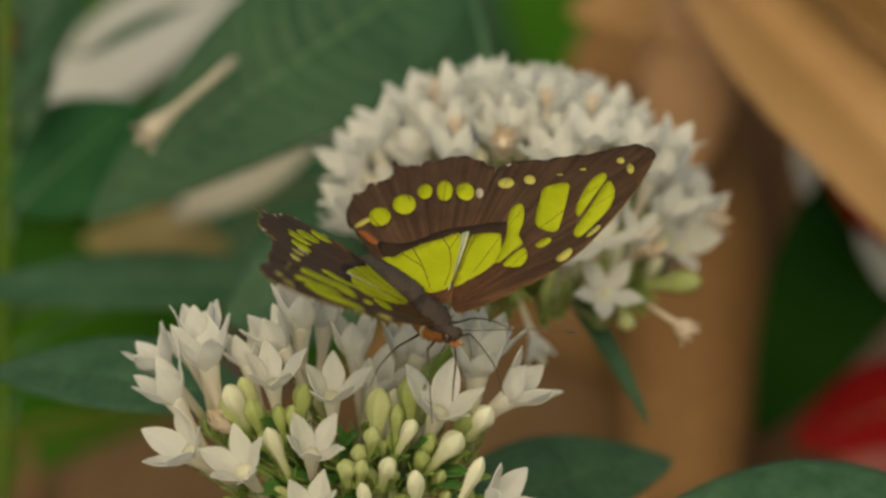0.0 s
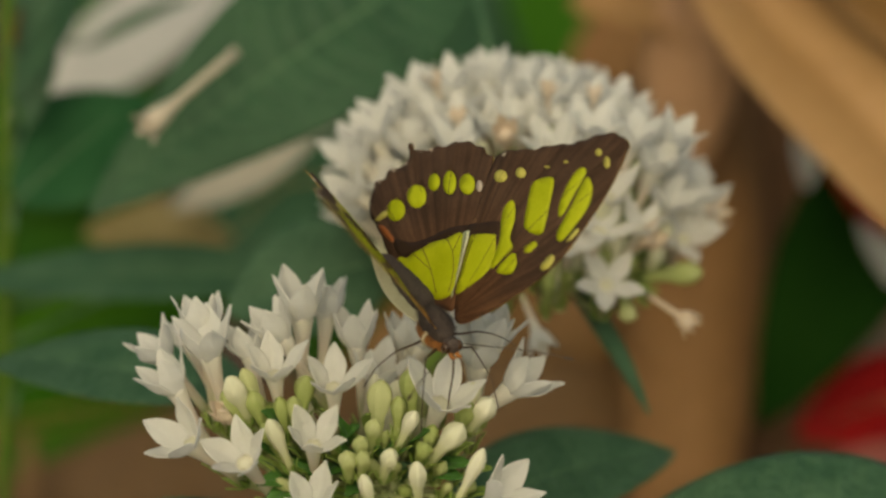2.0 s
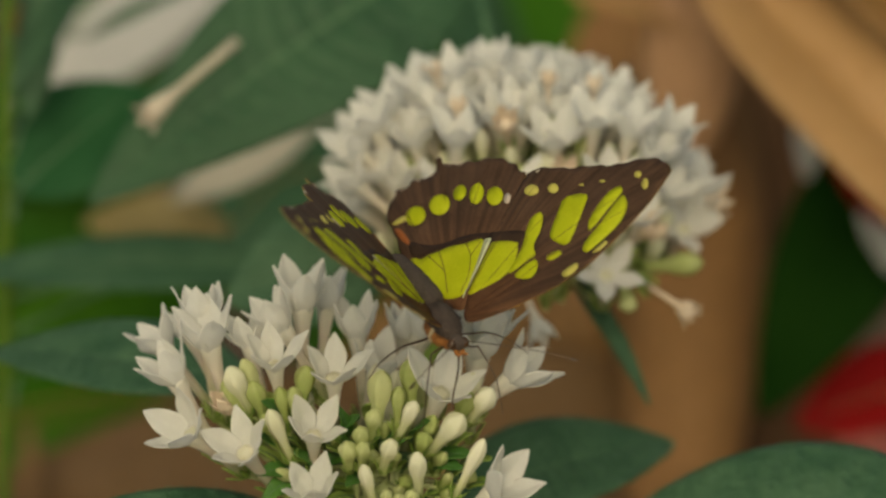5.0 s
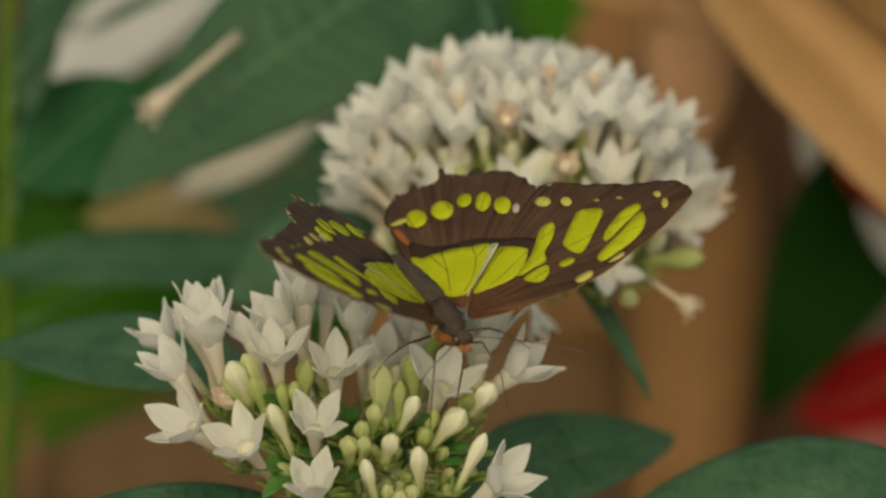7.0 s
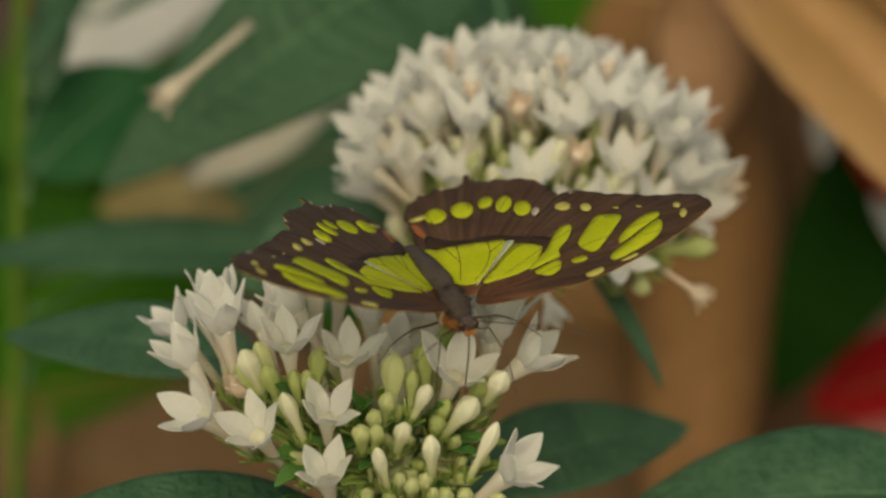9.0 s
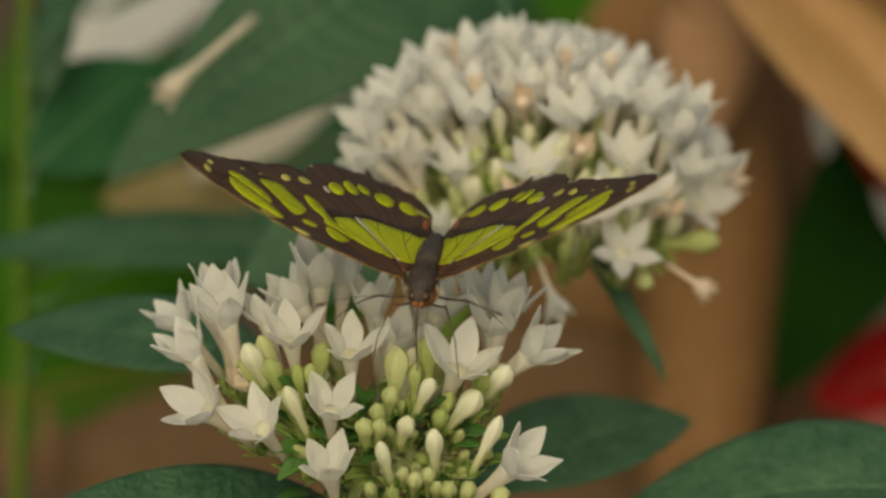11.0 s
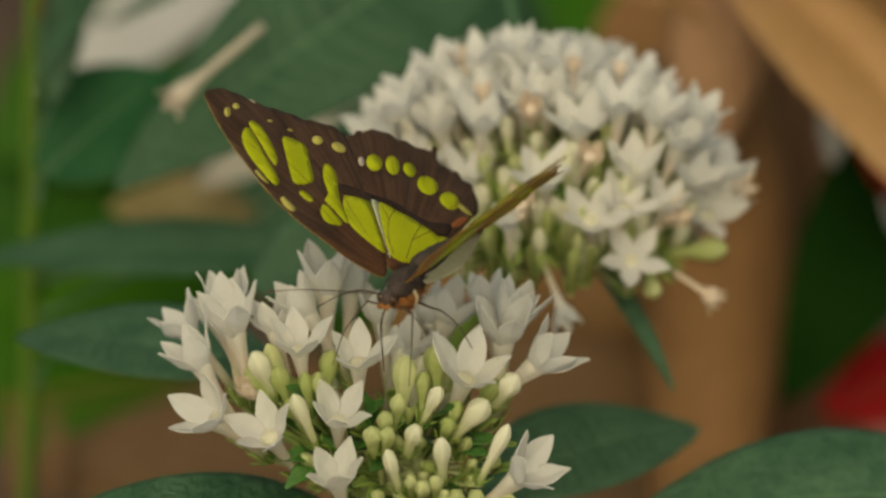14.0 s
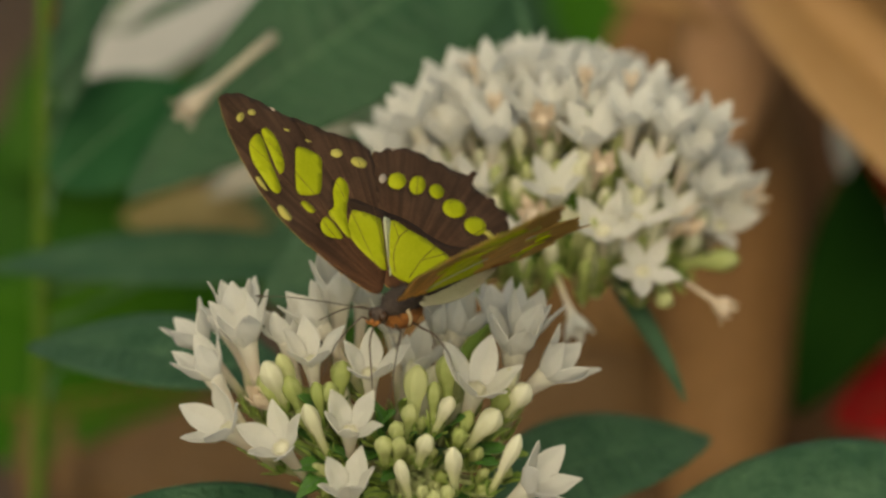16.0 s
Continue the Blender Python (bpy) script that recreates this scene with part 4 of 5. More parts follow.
leaf(dead_plant, (0.0771, 0.2641, 0.5864), (0.1576, 0.2097, 0.5318), 0.03, (0.199, -0.597, 0.777), DRY, droop=0.2, fold=0.5, wave=0.05, veins=12, root=(0.0722, 0.3996, 0.5481), seed=58, label='curled brown dry leaf', rib=DRY)
leaf(dead_plant, (0.0834, 0.2992, 0.5397), (0.0330, 0.2925, 0.5498), 0.026, (0.000, -0.517, 0.856), DRY_TAN, droop=0.2, fold=0.3, wave=0.06, veins=9, root=(0.0754, 0.3854, 0.5128), seed=59, label='light brown dry leaf', rib=DRY_LIGHT)
leaf(dead_plant, (0.0660, 0.2866, 0.5595), (0.0603, 0.2830, 0.4985), 0.031, (-0.100, -0.768, 0.633), DRY_LIGHT, droop=0.1, fold=0.15, curl=1.0, wave=0.03, veins=10, root=(0.0722, 0.3925, 0.5305), seed=49, label='light brown dry leaf', rib=DRY_LIGHT)
leaf(dead_plant, (0.1117, 0.3209, 0.4066), (-0.1296, 0.2987, 0.4050), 0.06, (0.000, -0.771, 0.636), DRY_MID, droop=0.1, fold=0.2, wave=0.06, veins=14, root=(0.0717, 0.3253, 0.3908), seed=52, label='large curled brown dry leaf', rib=DRY)
leaf(dead_plant, (0.0497, 0.3430, 0.4345), (-0.0349, 0.3244, 0.4153), 0.06, (0.000, -0.771, 0.636), DRY, droop=0.1, fold=0.2, wave=0.06, veins=14, root=(0.0717, 0.3400, 0.4272), seed=53, rib=DRY)
# added blade, coloured as the shaded right side of the large curled leaf
leaf(dead_plant, (0.0846, 0.3624, 0.5307), (0.0846, 0.2866, 0.3751), 0.054, (0.253, -0.854, 0.454), DRY_SHADE, droop=0.0, fold=0.1, wave=0.04, veins=14, root=(0.0717, 0.3795, 0.5249), seed=57, rib=DRY_SHADE, label='brown leaf coloured dark as the shaded side of the curled leaf')
leaf(dead_plant, (-0.0323, 0.2415, 0.5301), (-0.0696, 0.2439, 0.5102), 0.014, (0.000, -0.609, 0.793), PALE_TAN, droop=0.1, fold=0.2, wave=0.03, root=(0.0722, 0.3700, 0.4746), seed=54, label='pale tan dry leaf', rib=PALE_TAN)
leaf(dead_plant, (-0.0544, 0.2503, 0.4993), (-0.0920, 0.2509, 0.5012), 0.0185, (0.000, -0.609, 0.793), DRY_GOLD, droop=0.1, fold=0.2, wave=0.03, root=(-0.0278, 0.3122, 0.4920), seed=55, label='yellowed dying leaf', rib=DRY_GOLD)
leaf(dead_plant, (-0.0549, 0.4014, 0.5258), (-0.1182, 0.3449, 0.4926), 0.026, (0.000, -0.609, 0.793), PALE, droop=0.1, fold=0.2, wave=0.03, root=(0.0728, 0.4032, 0.5303), seed=56, label='bleached pale dry leaf', rib=PALE)
leaf(dead_plant, (-0.0253, 0.2604, 0.5755), (-0.0278, 0.2527, 0.5569), 0.0065, (0.000, -0.609, 0.793), PALE_TAN, droop=0.1, fold=0.3, wave=0.03, root=(0.0722, 0.3925, 0.5305), seed=70, label='pale tan dry leaf', rib=PALE_TAN)
leaf(dead_plant, (-0.1224, 0.2961, 0.4276), (-0.1221, 0.2838, 0.3980), 0.0042, (0.000, -0.750, 0.660), DRY_MID, droop=0.1, fold=0.2, wave=0.04, root=(0.0717, 0.3253, 0.3908), seed=71, label='light brown dry leaf', rib=DRY)
leaf(dead_plant, (-0.1118, 0.2952, 0.4255), (-0.1123, 0.2845, 0.3994), 0.005, (0.000, -0.750, 0.660), DRY_MID, droop=0.1, fold=0.2, wave=0.04, root=(0.0717, 0.3253, 0.3908), seed=72, label='light brown dry leaf', rib=DRY)
leaf(dead_plant, (0.0584, 0.3987, 0.5165), (0.0343, 0.3727, 0.4802), 0.022, (-0.200, -0.768, 0.633), DRY_TRUNK, droop=0.1, fold=0.15, wave=0.04, veins=10, root=(0.0722, 0.3925, 0.5305), seed=73, label='curled brown dry leaf', rib=DRY)

RED_FOOT = (0.22, 0.45, 0.0)
red_plant = thing("red_leaved_plant", RED_FOOT, "plant with red and dusky pink bracts", "plant")
stem(red_plant, (0.1453, 0.3980, 0.4639), RED_FOOT, 0.004, 0.003, STEM, (0.0, 0.0))
leaf(red_plant, (0.1335, 0.2651, 0.4546), (0.0909, 0.2502, 0.4451), 0.026, (0.000, -0.695, 0.719), RED, droop=0.1, root=(0.1453, 0.3773, 0.4128), seed=60, label='deep red bract')
leaf(red_plant, (0.1339, 0.2458, 0.4339), (0.0945, 0.2374, 0.4404), 0.018, (0.000, -0.695, 0.719), PINK, droop=0.1, root=(0.1453, 0.3652, 0.3827), seed=61, label='dusky pink bract')
leaf(red_plant, (0.1168, 0.2457, 0.5009), (0.0949, 0.2513, 0.5279), 0.014, (0.000, -0.695, 0.719), RED, droop=0.1, root=(0.1453, 0.3895, 0.4428), seed=62, label='deep red bract')
leaf(red_plant, (0.0943, 0.2732, 0.5289), (0.0925, 0.2599, 0.5092), 0.008, (0.000, -0.695, 0.719), PALE, droop=0.1, root=(0.1453, 0.3968, 0.4609), seed=63, label='pale withered bract')
leaf(red_plant, (0.1081, 0.2651, 0.5087), (0.1149, 0.2507, 0.4864), 0.01, (0.000, -0.695, 0.719), PALE, droop=0.1, root=(0.1453, 0.3943, 0.4549), seed=64, label='pale withered bract')

fallen = thing("fallen_floret", (-0.0558, 0.1308, 0.5843), "fallen pale floret lying on a broad leaf", "flower")
fallen_m = along((-0.0647, 0.1221, 0.5792), (-0.663, -0.644, -0.383))
put("floret_tube", lathe("floret_tube", [(-0.0270, 0.0013), (-0.020, 0.0010), (-0.010, 0.0010), (-0.006, 0.0014), (-0.003, 0.0022), (0.0, 0.0027), (0.0016, 0.0021), (0.0024, 0.0008)], FADED, 12), fallen, fallen_m, "long cream tube")
for k in range(5):
    put("petal", WILTED_PETALS[k % 2], fallen, fallen_m @ Matrix.Rotation(1.257 * k, 4, "Z") @ Matrix.Translation((0.0016, 0, 0)) @ Matrix.Rotation(-radians(38), 4, "Y") @ Matrix.Scale(0.55, 4))

# ---- butterfly ----
def ellipse(c, a, b, n=14):
    c, a, b = Vector((*c, 0)), Vector((*a, 0)), Vector((*b, 0))
    return [tuple((c + a * math.cos(2 * math.pi * k / n) + b * math.sin(2 * math.pi * k / n)).xy) for k in range(n)]


# outlines in millimetres: x outwards from the hinge, y towards the head
FORE = [(2.4, 1.2), (2.5, 4.5), (7.0, 7.5), (12.7, 10.7), (18.7, 13.5), (27.2, 14.9), (36.0, 13.9), (44.1, 12.0), (48.9, 10.2), (50.7, 9.1), (50.7, 5.9), (49.0, 2.7), (46.2, 0.2), (42.7, -2.5), (39.2, -6.9), (36.0, -9.8), (32.5, -14.2), (29.1, -16.6), (22.5, -13.5), (15.3, -8.9), (8.1, -4.1)]
HIND = [(3.2, 0.1), (8.5, -3.7), (16.4, -8.8), (24.4, -13.9), (28.3, -16.9), (28.4, -18.8), (28.3, -21.3), (27.3, -24.6), (25.5, -27.7), (23.3, -29.2), (21.2, -31.8), (18.5, -34.6), (17.5, -36.6), (17.4, -39.0), (16.4, -38.7), (15.0, -36.2), (13.1, -36.5), (10.4, -38.3), (8.7, -38.1), (6.7, -39.5), (4.9, -38.5), (2.0, -36.2), (1.4, -33.5), (1.0, -29.5), (-0.2, -24.5), (-1.3, -18.6), (-0.9, -11.1), (0.9, -3.5)]
BAR = [(31.9, -4.2), (35.3, -0.7), (32.9, 2.3), (27.4, 6.4), (25.7, 6.0), (24.7, 2.7), (25.8, 0.6), (29.3, -2.6)]
TIP_A = [(40.9, 3.7), (40.9, 5.5), (36.7, 6.8), (31.5, 8.0), (32.6, 5.7), (37.8, 3.5)]
TIP_B = [(40.4, 6.3), (39.7, 9.5), (36.4, 11.6), (32.0, 12.1), (28.6, 11.9), (28.0, 10.5), (29.4, 9.3), (34.5, 8.2)]
TIP_C = [(32.3, 12.8), (32.4, 13.8), (30.4, 13.8), (29.1, 13.0)]
COSTAL = [(25.3, 12.0), (25.3, 13.5), (23.1, 14.0), (21.9, 12.8), (22.5, 11.7)]
BOOT = [(25.9, -5.6), (26.1, -4.1), (23.9, -1.3), (21.2, 0.7), (20.3, 3.2), (17.3, 2.7), (14.4, 2.0), (15.0, 0.7), (18.8, -1.1), (23.2, -5.3)]
TOE = [(19.7, 4.0), (19.0, 6.2), (17.1, 6.9), (15.7, 5.7), (14.8, 3.1)]
DOT = [(22.0, 5.5), (24.2, 6.1), (24.4, 7.4), (22.6, 7.3), (21.6, 6.4)]
FIELD_F = [(15.8, -7.8), (18.8, -4.0), (18.7, -2.4), (14.4, 1.4), (7.5, -0.6), (5.5, -2.2), (9.7, -4.9), (14.6, -8.0)]
FIELD_H = [(0.5, -20.6), (1.6, -19.8), (2.2, -18.6), (3.9, -17.9), (6.0, -16.8), (8.1, -15.9), (11.2, -12.8), (12.4, -12.2), (14.2, -10.3), (9.2, -5.6), (5.0, -2.9), (2.0, -4.6), (0.7, -7.5), (0.3, -12.0), (0.3, -17.0)]
PALE_STRIP = [(14.3, -10.4), (15.2, -10.0), (15.4, -9.2), (12.0, -6.9), (8.4, -4.6), (4.6, -2.3), (4.5, -2.7), (8.6, -5.4), (11.8, -8.0)]
BAND_H = [(2.6, -24.6), (5.4, -19.6), (11.1, -15.5), (16.1, -11.0), (14.5, -9.3), (12.4, -11.7), (9.9, -13.8), (5.8, -16.5), (3.0, -18.2), (1.2, -21.3)]
BAND_F = [(16.1, -11.0), (18.5, -8.2), (21.3, -4.9), (21.3, -3.1), (18.7, -1.8), (16.7, -5.7), (14.6, -9.0)]
ORANGE = [(1.5, -30.9), (2.6, -29.3), (2.6, -25.0), (1.9, -24.6), (1.4, -27.2)]
LUNULE = [(1.9, -32.8), (4.7, -31.9), (4.7, -30.4), (2.5, -31.5)]
F1 = ellipse((27.6, -11.8), (1.07, 1.48), (-0.80, 1.09))
F2 = ellipse((31.1, -8.2), (0.70, 0.97), (-0.67, 0.91))
TD1 = ellipse((45.3, 4.4), (0.47, 0.65), (-0.48, 0.65))
TD2 = ellipse((45.2, 7.7), (0.43, 0.60), (-0.75, 1.01))
S1 = ellipse((6.6, -29.3), (1.47, 2.03), (-1.42, 1.92))
S2 = ellipse((11.7, -27.4), (1.50, 2.08), (-1.53, 2.06))
S3 = ellipse((16.3, -25.9), (1.03, 1.43), (-1.12, 1.52))
S4 = ellipse((18.8, -21.9), (1.03, 1.43), (-1.55, 2.10))
S5 = ellipse((21.3, -18.1), (1.10, 1.53), (-1.34, 1.81))
WS = ellipse((22.9, -15.3), (0.50, 0.70), (-0.75, 1.02))
FD1 = ellipse((39.3, -0.6), (0.40, 0.55), (-0.16, 0.22))
FD2 = ellipse((35.7, -4.0), (0.40, 0.55), (-0.16, 0.22))
FORKS = [[(6.0, -16.8), (4.5, -11.4), (2.3, -6.3)], [(3.8, -17.8), (4.5, -11.4)], [(11.2, -12.8), (10.4, -9.5), (7.8, -6.0), (4.5, -3.8)], [(13.7, -10.7), (10.4, -9.5)], [(14.8, -9.6), (9.3, -5.5), (5.3, -2.7)]]

def rounded(points, steps):
    """A closed smooth line through the points."""
    p, n, line = [Vector((*q, 0)) for q in points], len(points), []
    for i in range(n):
        a, b, c, d = p[i - 1], p[i], p[(i + 1) % n], p[(i + 2) % n]
        for k in range(steps):
            t = k / steps
            line.append(0.5 * (2 * b + (c - a) * t + (2 * a - 5 * b + 4 * c - d) * t * t + (3 * b - a - 3 * c + d) * t ** 3))
    return [(q.x, q.y) for q in line]


def relief(x, y):
    """The wing's camber and its shallow pleats along the veins, in millimetres."""
    r, a = math.hypot(x, y), math.atan2(y, max(0.3, x))
    pleat = math.sin(a * 13)
    return 0.9 * math.sin(math.pi * min(1.0, r / 52)) - 0.5 * (r / 45) ** 2 + 0.20 * pleat * min(1.0, r / 22) + 0.10 * math.sin(0.35 * x + 0.2 * y)


def scalloped(line, clear):
    """Ruffles the outer edge of a wing, away from the hinge."""
    done, walked = [], 0.0
    for a, b in zip(line, line[1:] + line[:1]):
        dx, dy = b[0] - a[0], b[1] - a[1]
        step = math.hypot(dx, dy) or 1.0
        walked += step
        far_out = min(1.0, max(0.0, (math.hypot(*a) - clear) / 10)) * (1.0 if a[1] < 7 else 0.15)
        k = far_out * (0.22 * math.sin(walked * 1.45) + 0.12 * noise.noise(Vector((a[0] * 1.3, a[1] * 1.3, 0))))
        done.append((a[0] - dy / step * k, a[1] + dx / step * k))
    return done


def shrunk(outline, k=0.93):
    """The outline drawn in a little towards its middle."""
    cx, cy = sum(q[0] for q in outline) / len(outline), sum(q[1] for q in outline) / len(outline)
    return [(cx + (x - cx) * k, cy + (y - cy) * k) for x, y in outline]


def slab(name, outline, z0, z1, mat, side, grid=1.7, holes=()):
    """A thin, gently pleated plate with that outline in millimetres; side -1 mirrors it to the left wing."""
    n = len(outline)
    pts = [Vector(p) for p in outline]
    xs, ys = [p.x for p in pts], [p.y for p in pts]

    def inside(x, y, ring=None):
        hit, ring = False, ring or pts
        for a, b in zip(ring, ring[1:] + ring[:1]):
            if (a.y > y) != (b.y > y) and x < a.x + (y - a.y) / (b.y - a.y) * (b.x - a.x):
                hit = not hit
        return hit

    extra = []
    y = min(ys) + grid / 2
    while y < max(ys):
        x = min(xs) + grid / 2
        while x < max(xs):
            if inside(x, y) and min((p - Vector((x, y))).length for p in pts) > grid * 0.35:
                extra.append(Vector((x, y)))
            x += grid
        y += grid * 0.87
    edges, rings = [(k, (k + 1) % n) for k in range(n)], [[Vector(q) for q in hole] for hole in holes]
    for ring in rings:
        start = n + len(extra)
        edges += [(start + k, start + (k + 1) % len(ring)) for k in range(len(ring))]
        extra += ring
    flat, _, faces, _, _, _ = geometry.delaunay_2d_cdt(pts + extra, edges, [], 1, 1e-5)
    if rings:
        middles = [sum((flat[k] for k in f), Vector((0, 0))) / len(f) for f in faces]
        faces = [f for f, c in zip(faces, middles) if not any(inside(c.x, c.y, ring) for ring in rings)]
    count = len(flat)
    verts = [(side * p.x * 0.001, p.y * 0.001, (relief(p.x, p.y) + z) * 0.001) for z in (z0, z1) for p in flat]
    tris, used = [], {}
    for f in faces:
        f = list(f) if side > 0 else list(f)[::-1]
        tris.append(tuple(count + k for k in f))
        tris.append(tuple(f[::-1]))
        for a, b in zip(f, f[1:] + f[:1]):
            used[(a, b)] = True
    for a, b in used:
        if (b, a) not in used:
            tris.append((a, b, count + b, count + a))
    me = mesh_of(name, verts, tris, mat, True)
    caps = 2 * len(faces)
    me.polygons.foreach_set("use_smooth", [k < caps for k in range(len(tris))])
    return me


def wing_part(name, mesh, parent, label=""):
    ob = new(name, mesh)
    ob.parent = parent
    WORLD_OF[ob] = Matrix.Identity(4)
    return tagged(ob, label)


def wing(side, parent, kind):
    outline = scalloped(rounded(FORE if kind == "forewing" else HIND, 4), 10 if kind == "forewing" else 22)
    windows = [shrunk(rounded(q, 3)) for q in ((BAR, TIP_A, TIP_B, BOOT, TOE, FIELD_F) if kind == "forewing" else (FIELD_H, S1, S2, S3, S4, S5))]
    top = wing_part(kind, slab(kind, outline, 0.0, 0.10, WING, side, holes=windows), parent, "dark brown wing with lime green windows")
    wing_part("underside", slab("underside", outline, -0.10, -0.004, WING_UNDER, side, holes=windows), top, "orange-brown wing underside")
    if kind == "forewing":
        green, yellow = (BAR, TIP_A, TIP_B, BOOT, TOE, DOT, FIELD_F), (TIP_C, COSTAL, F1, F2, TD1, TD2, FD1, FD2)
        bands = (BAND_F,)
        rays = ((4, 2, 49, 8), (5, 0, 41, -4.5), (5, -2, 33, -13.5), (4, 3.5, 47, 12))
    else:
        green, yellow = (FIELD_H, S1, S2, S3, S4, S5), ()
        bands = (BAND_H,)
        rays = ((17, -20, 25, -27), (13, -27, 17, -38), (5, -25, 7, -38.5))
        wing_part("pale_strip", slab("pale_strip", rounded(PALE_STRIP, 3), -0.20, 0.20, PEARL, side), top, "pearly pale strip at the wing joint")
        wing_part("orange_patch", slab("orange_patch", rounded(ORANGE, 3), -0.19, 0.19, ORANGE_SCALE, side), top, "orange patch at the wing corner")
        wing_part("lunule", slab("lunule", rounded(LUNULE, 3), -0.19, 0.19, YELLOW, side), top, "white crescent mark")
        wing_part("pale_spot", slab("pale_spot", WS, -0.19, 0.19, WHITE_SCALE, side), top, "small white spot")
    if kind == "hindwing":
        def fold(s, v):
            h = (v + 1) / 2
            y = -3 - 24 * s
            x = -0.2 + 1.2 * s + 0.6 * math.sin(math.pi * s) + 1.0 * h
            return (side * x * 0.001, y * 0.001, (relief(max(0.3, x), y) - 0.2 - (3.4 * math.sin(math.pi * min(1, 0.18 + 0.82 * s)) + 0.2) * h) * 0.001)
        wing_part("inner_fold", shell("inner_fold", fold, 14, 6, 0.00012, INNER_FOLD), top, "pale inner fold of the hindwing beside the abdomen")
    for points in bands:
        wing_part("dark_band", slab("dark_band", rounded(points, 3), 0.05, 0.15, WING_DARK, side), top, "blackish band across the wing")
    for points in green:
        wing_part("green_patch", slab("green_patch", rounded(points, 3), -0.19, 0.19, LIME, side), top)
    for points in yellow:
        wing_part("yellow_spot", slab("yellow_spot", rounded(points, 2), -0.19, 0.19, YELLOW, side), top)
    for fork in (FORKS if kind == "hindwing" else ()):
        line = [(side * a * 0.001, b * 0.001, (relief(a, b) + 0.19) * 0.001) for a, b in fork]
        wing_part("vein", tube("vein", line, 0.00009, 0.00008, WING, 5, 3), top)
    for x0, y0, x1, y1 in rays:
        bend = ((x0 + x1) / 2 + 0.03 * (y1 - y0), (y0 + y1) / 2 - 0.03 * (x1 - x0))
        line = spline([(x0, y0, 0), (*bend, 0), (x1, y1, 0)], 6)
        line = [(side * p.x * 0.001, p.y * 0.001, (relief(p.x, p.y) + 0.18) * 0.001) for p in line]
        wing_part("vein", tube("vein", line, 0.00008, 0.00005, WING, 5, 1), top)
    # white chips in the notches of the outer edge
    chips = random.Random(17 + side)
    edge = FORE[11:18] if kind == "forewing" else HIND[5:21]
    for a, b in zip(edge, edge[1:]):
        if chips.random() < 0.55:
            continue
        q = chips.uniform(0.35, 0.65)
        mx, my = a[0] + (b[0] - a[0]) * q, a[1] + (b[1] - a[1]) * q
        dx, dy = (b[0] - a[0]) * 0.15, (b[1] - a[1]) * 0.15
        inx, iny = -0.012 * mx, -0.012 * my - 0.05
        chip = [(mx - dx, my - dy), (mx + dx, my + dy), (mx + dx * 0.5 + inx, my + dy * 0.5 + iny + 0.25), (mx - dx * 0.5 + inx, my - dy * 0.5 + iny + 0.25)]
        wing_part("white_fringe", slab("white_fringe", chip, -0.2, 0.2, WHITE_SCALE, side), top)
    return top


def oval(name, rx, ry, rz, mat, nu=14, nv=10, rough=0.0, seed=0):
    """A rounded, slightly uneven body about its own centre, long along y."""
    verts, faces = [], []
    for i in range(nv + 1):
        b = math.pi * i / nv
        for j in range(nu):
            a = 2 * math.pi * j / nu
            q = Vector((math.sin(b) * math.cos(a), -math.cos(b), math.sin(b) * math.sin(a)))
            k = 1 + rough * noise.noise(q * 2.3 + Vector((seed, 0, 0)))
            verts.append((rx * q.x * k, ry * q.y * k, rz * q.z * k))
    for i in range(nv):
        for j in range(nu):
            j2 = (j + 1) % nu
            faces.append((i * nu + j, i * nu + j2, (i + 1) * nu + j2, (i + 1) * nu + j))
    return mesh_of(name, verts, faces, mat)


def hairs(name, count, spread, centre, length, mat, seed):
    """Short fur over a rounded body, as one bundle of thin spikes."""
    rng = random.Random(seed)
    verts, faces = [], []
    for _ in range(count):
        q = Vector((rng.gauss(0, 1), rng.gauss(0, 1), rng.gauss(0, 1))).normalized()
        p = Vector(centre) + Vector((q.x * spread[0], q.y * spread[1], q.z * spread[2]))
        t = (q + Vector((rng.uniform(-0.3, 0.3), -0.9, rng.uniform(-0.3, 0.3)))).normalized()
        s = t.cross(Vector((0.3, 0.5, 0.8))).normalized() * 0.00007
        u = t.cross(s).normalized() * 0.00007
        b = len(verts)
        verts += [p + s, p - s * 0.5 + u, p - s * 0.5 - u, p + t * length * rng.uniform(0.6, 1.2)]
        faces += [(b, b + 1, b + 3), (b + 1, b + 2, b + 3), (b + 2, b, b + 3)]
    return mesh_of(name, verts, faces, mat)


def body_part(name, mesh, x=0, y=0, z=0, rx=0, ry=0, rz=0, label="", parent=None):
    ob = new(name, mesh)
    ob.parent = parent or butterfly
    ob.matrix_basis = pose(x, y, z, rx, ry, rz)
    return tagged(ob, label)


butterfly = new("butterfly")
butterfly.empty_display_size = 0.02
tagged(butterfly, "brown and lime green butterfly feeding on the white flower head", "butterfly")
WORLD_OF[butterfly] = Matrix.Identity(4)
thorax = body_part("thorax", oval("thorax", 0.0029, 0.0056, 0.0030, FUR, rough=0.12), 0, -0.001, -0.0006, label="furry grey-brown thorax")
body_part("fur", hairs("fur", 520, (0.0028, 0.0054, 0.0029), (0, 0, 0), 0.0014, FUR, 3), parent=thorax)
breast = body_part("breast", oval("breast", 0.0030, 0.0050, 0.0030, ORANGE_FUR, rough=0.12, seed=4), 0, -0.0010, -0.0028, label="orange furry breast")
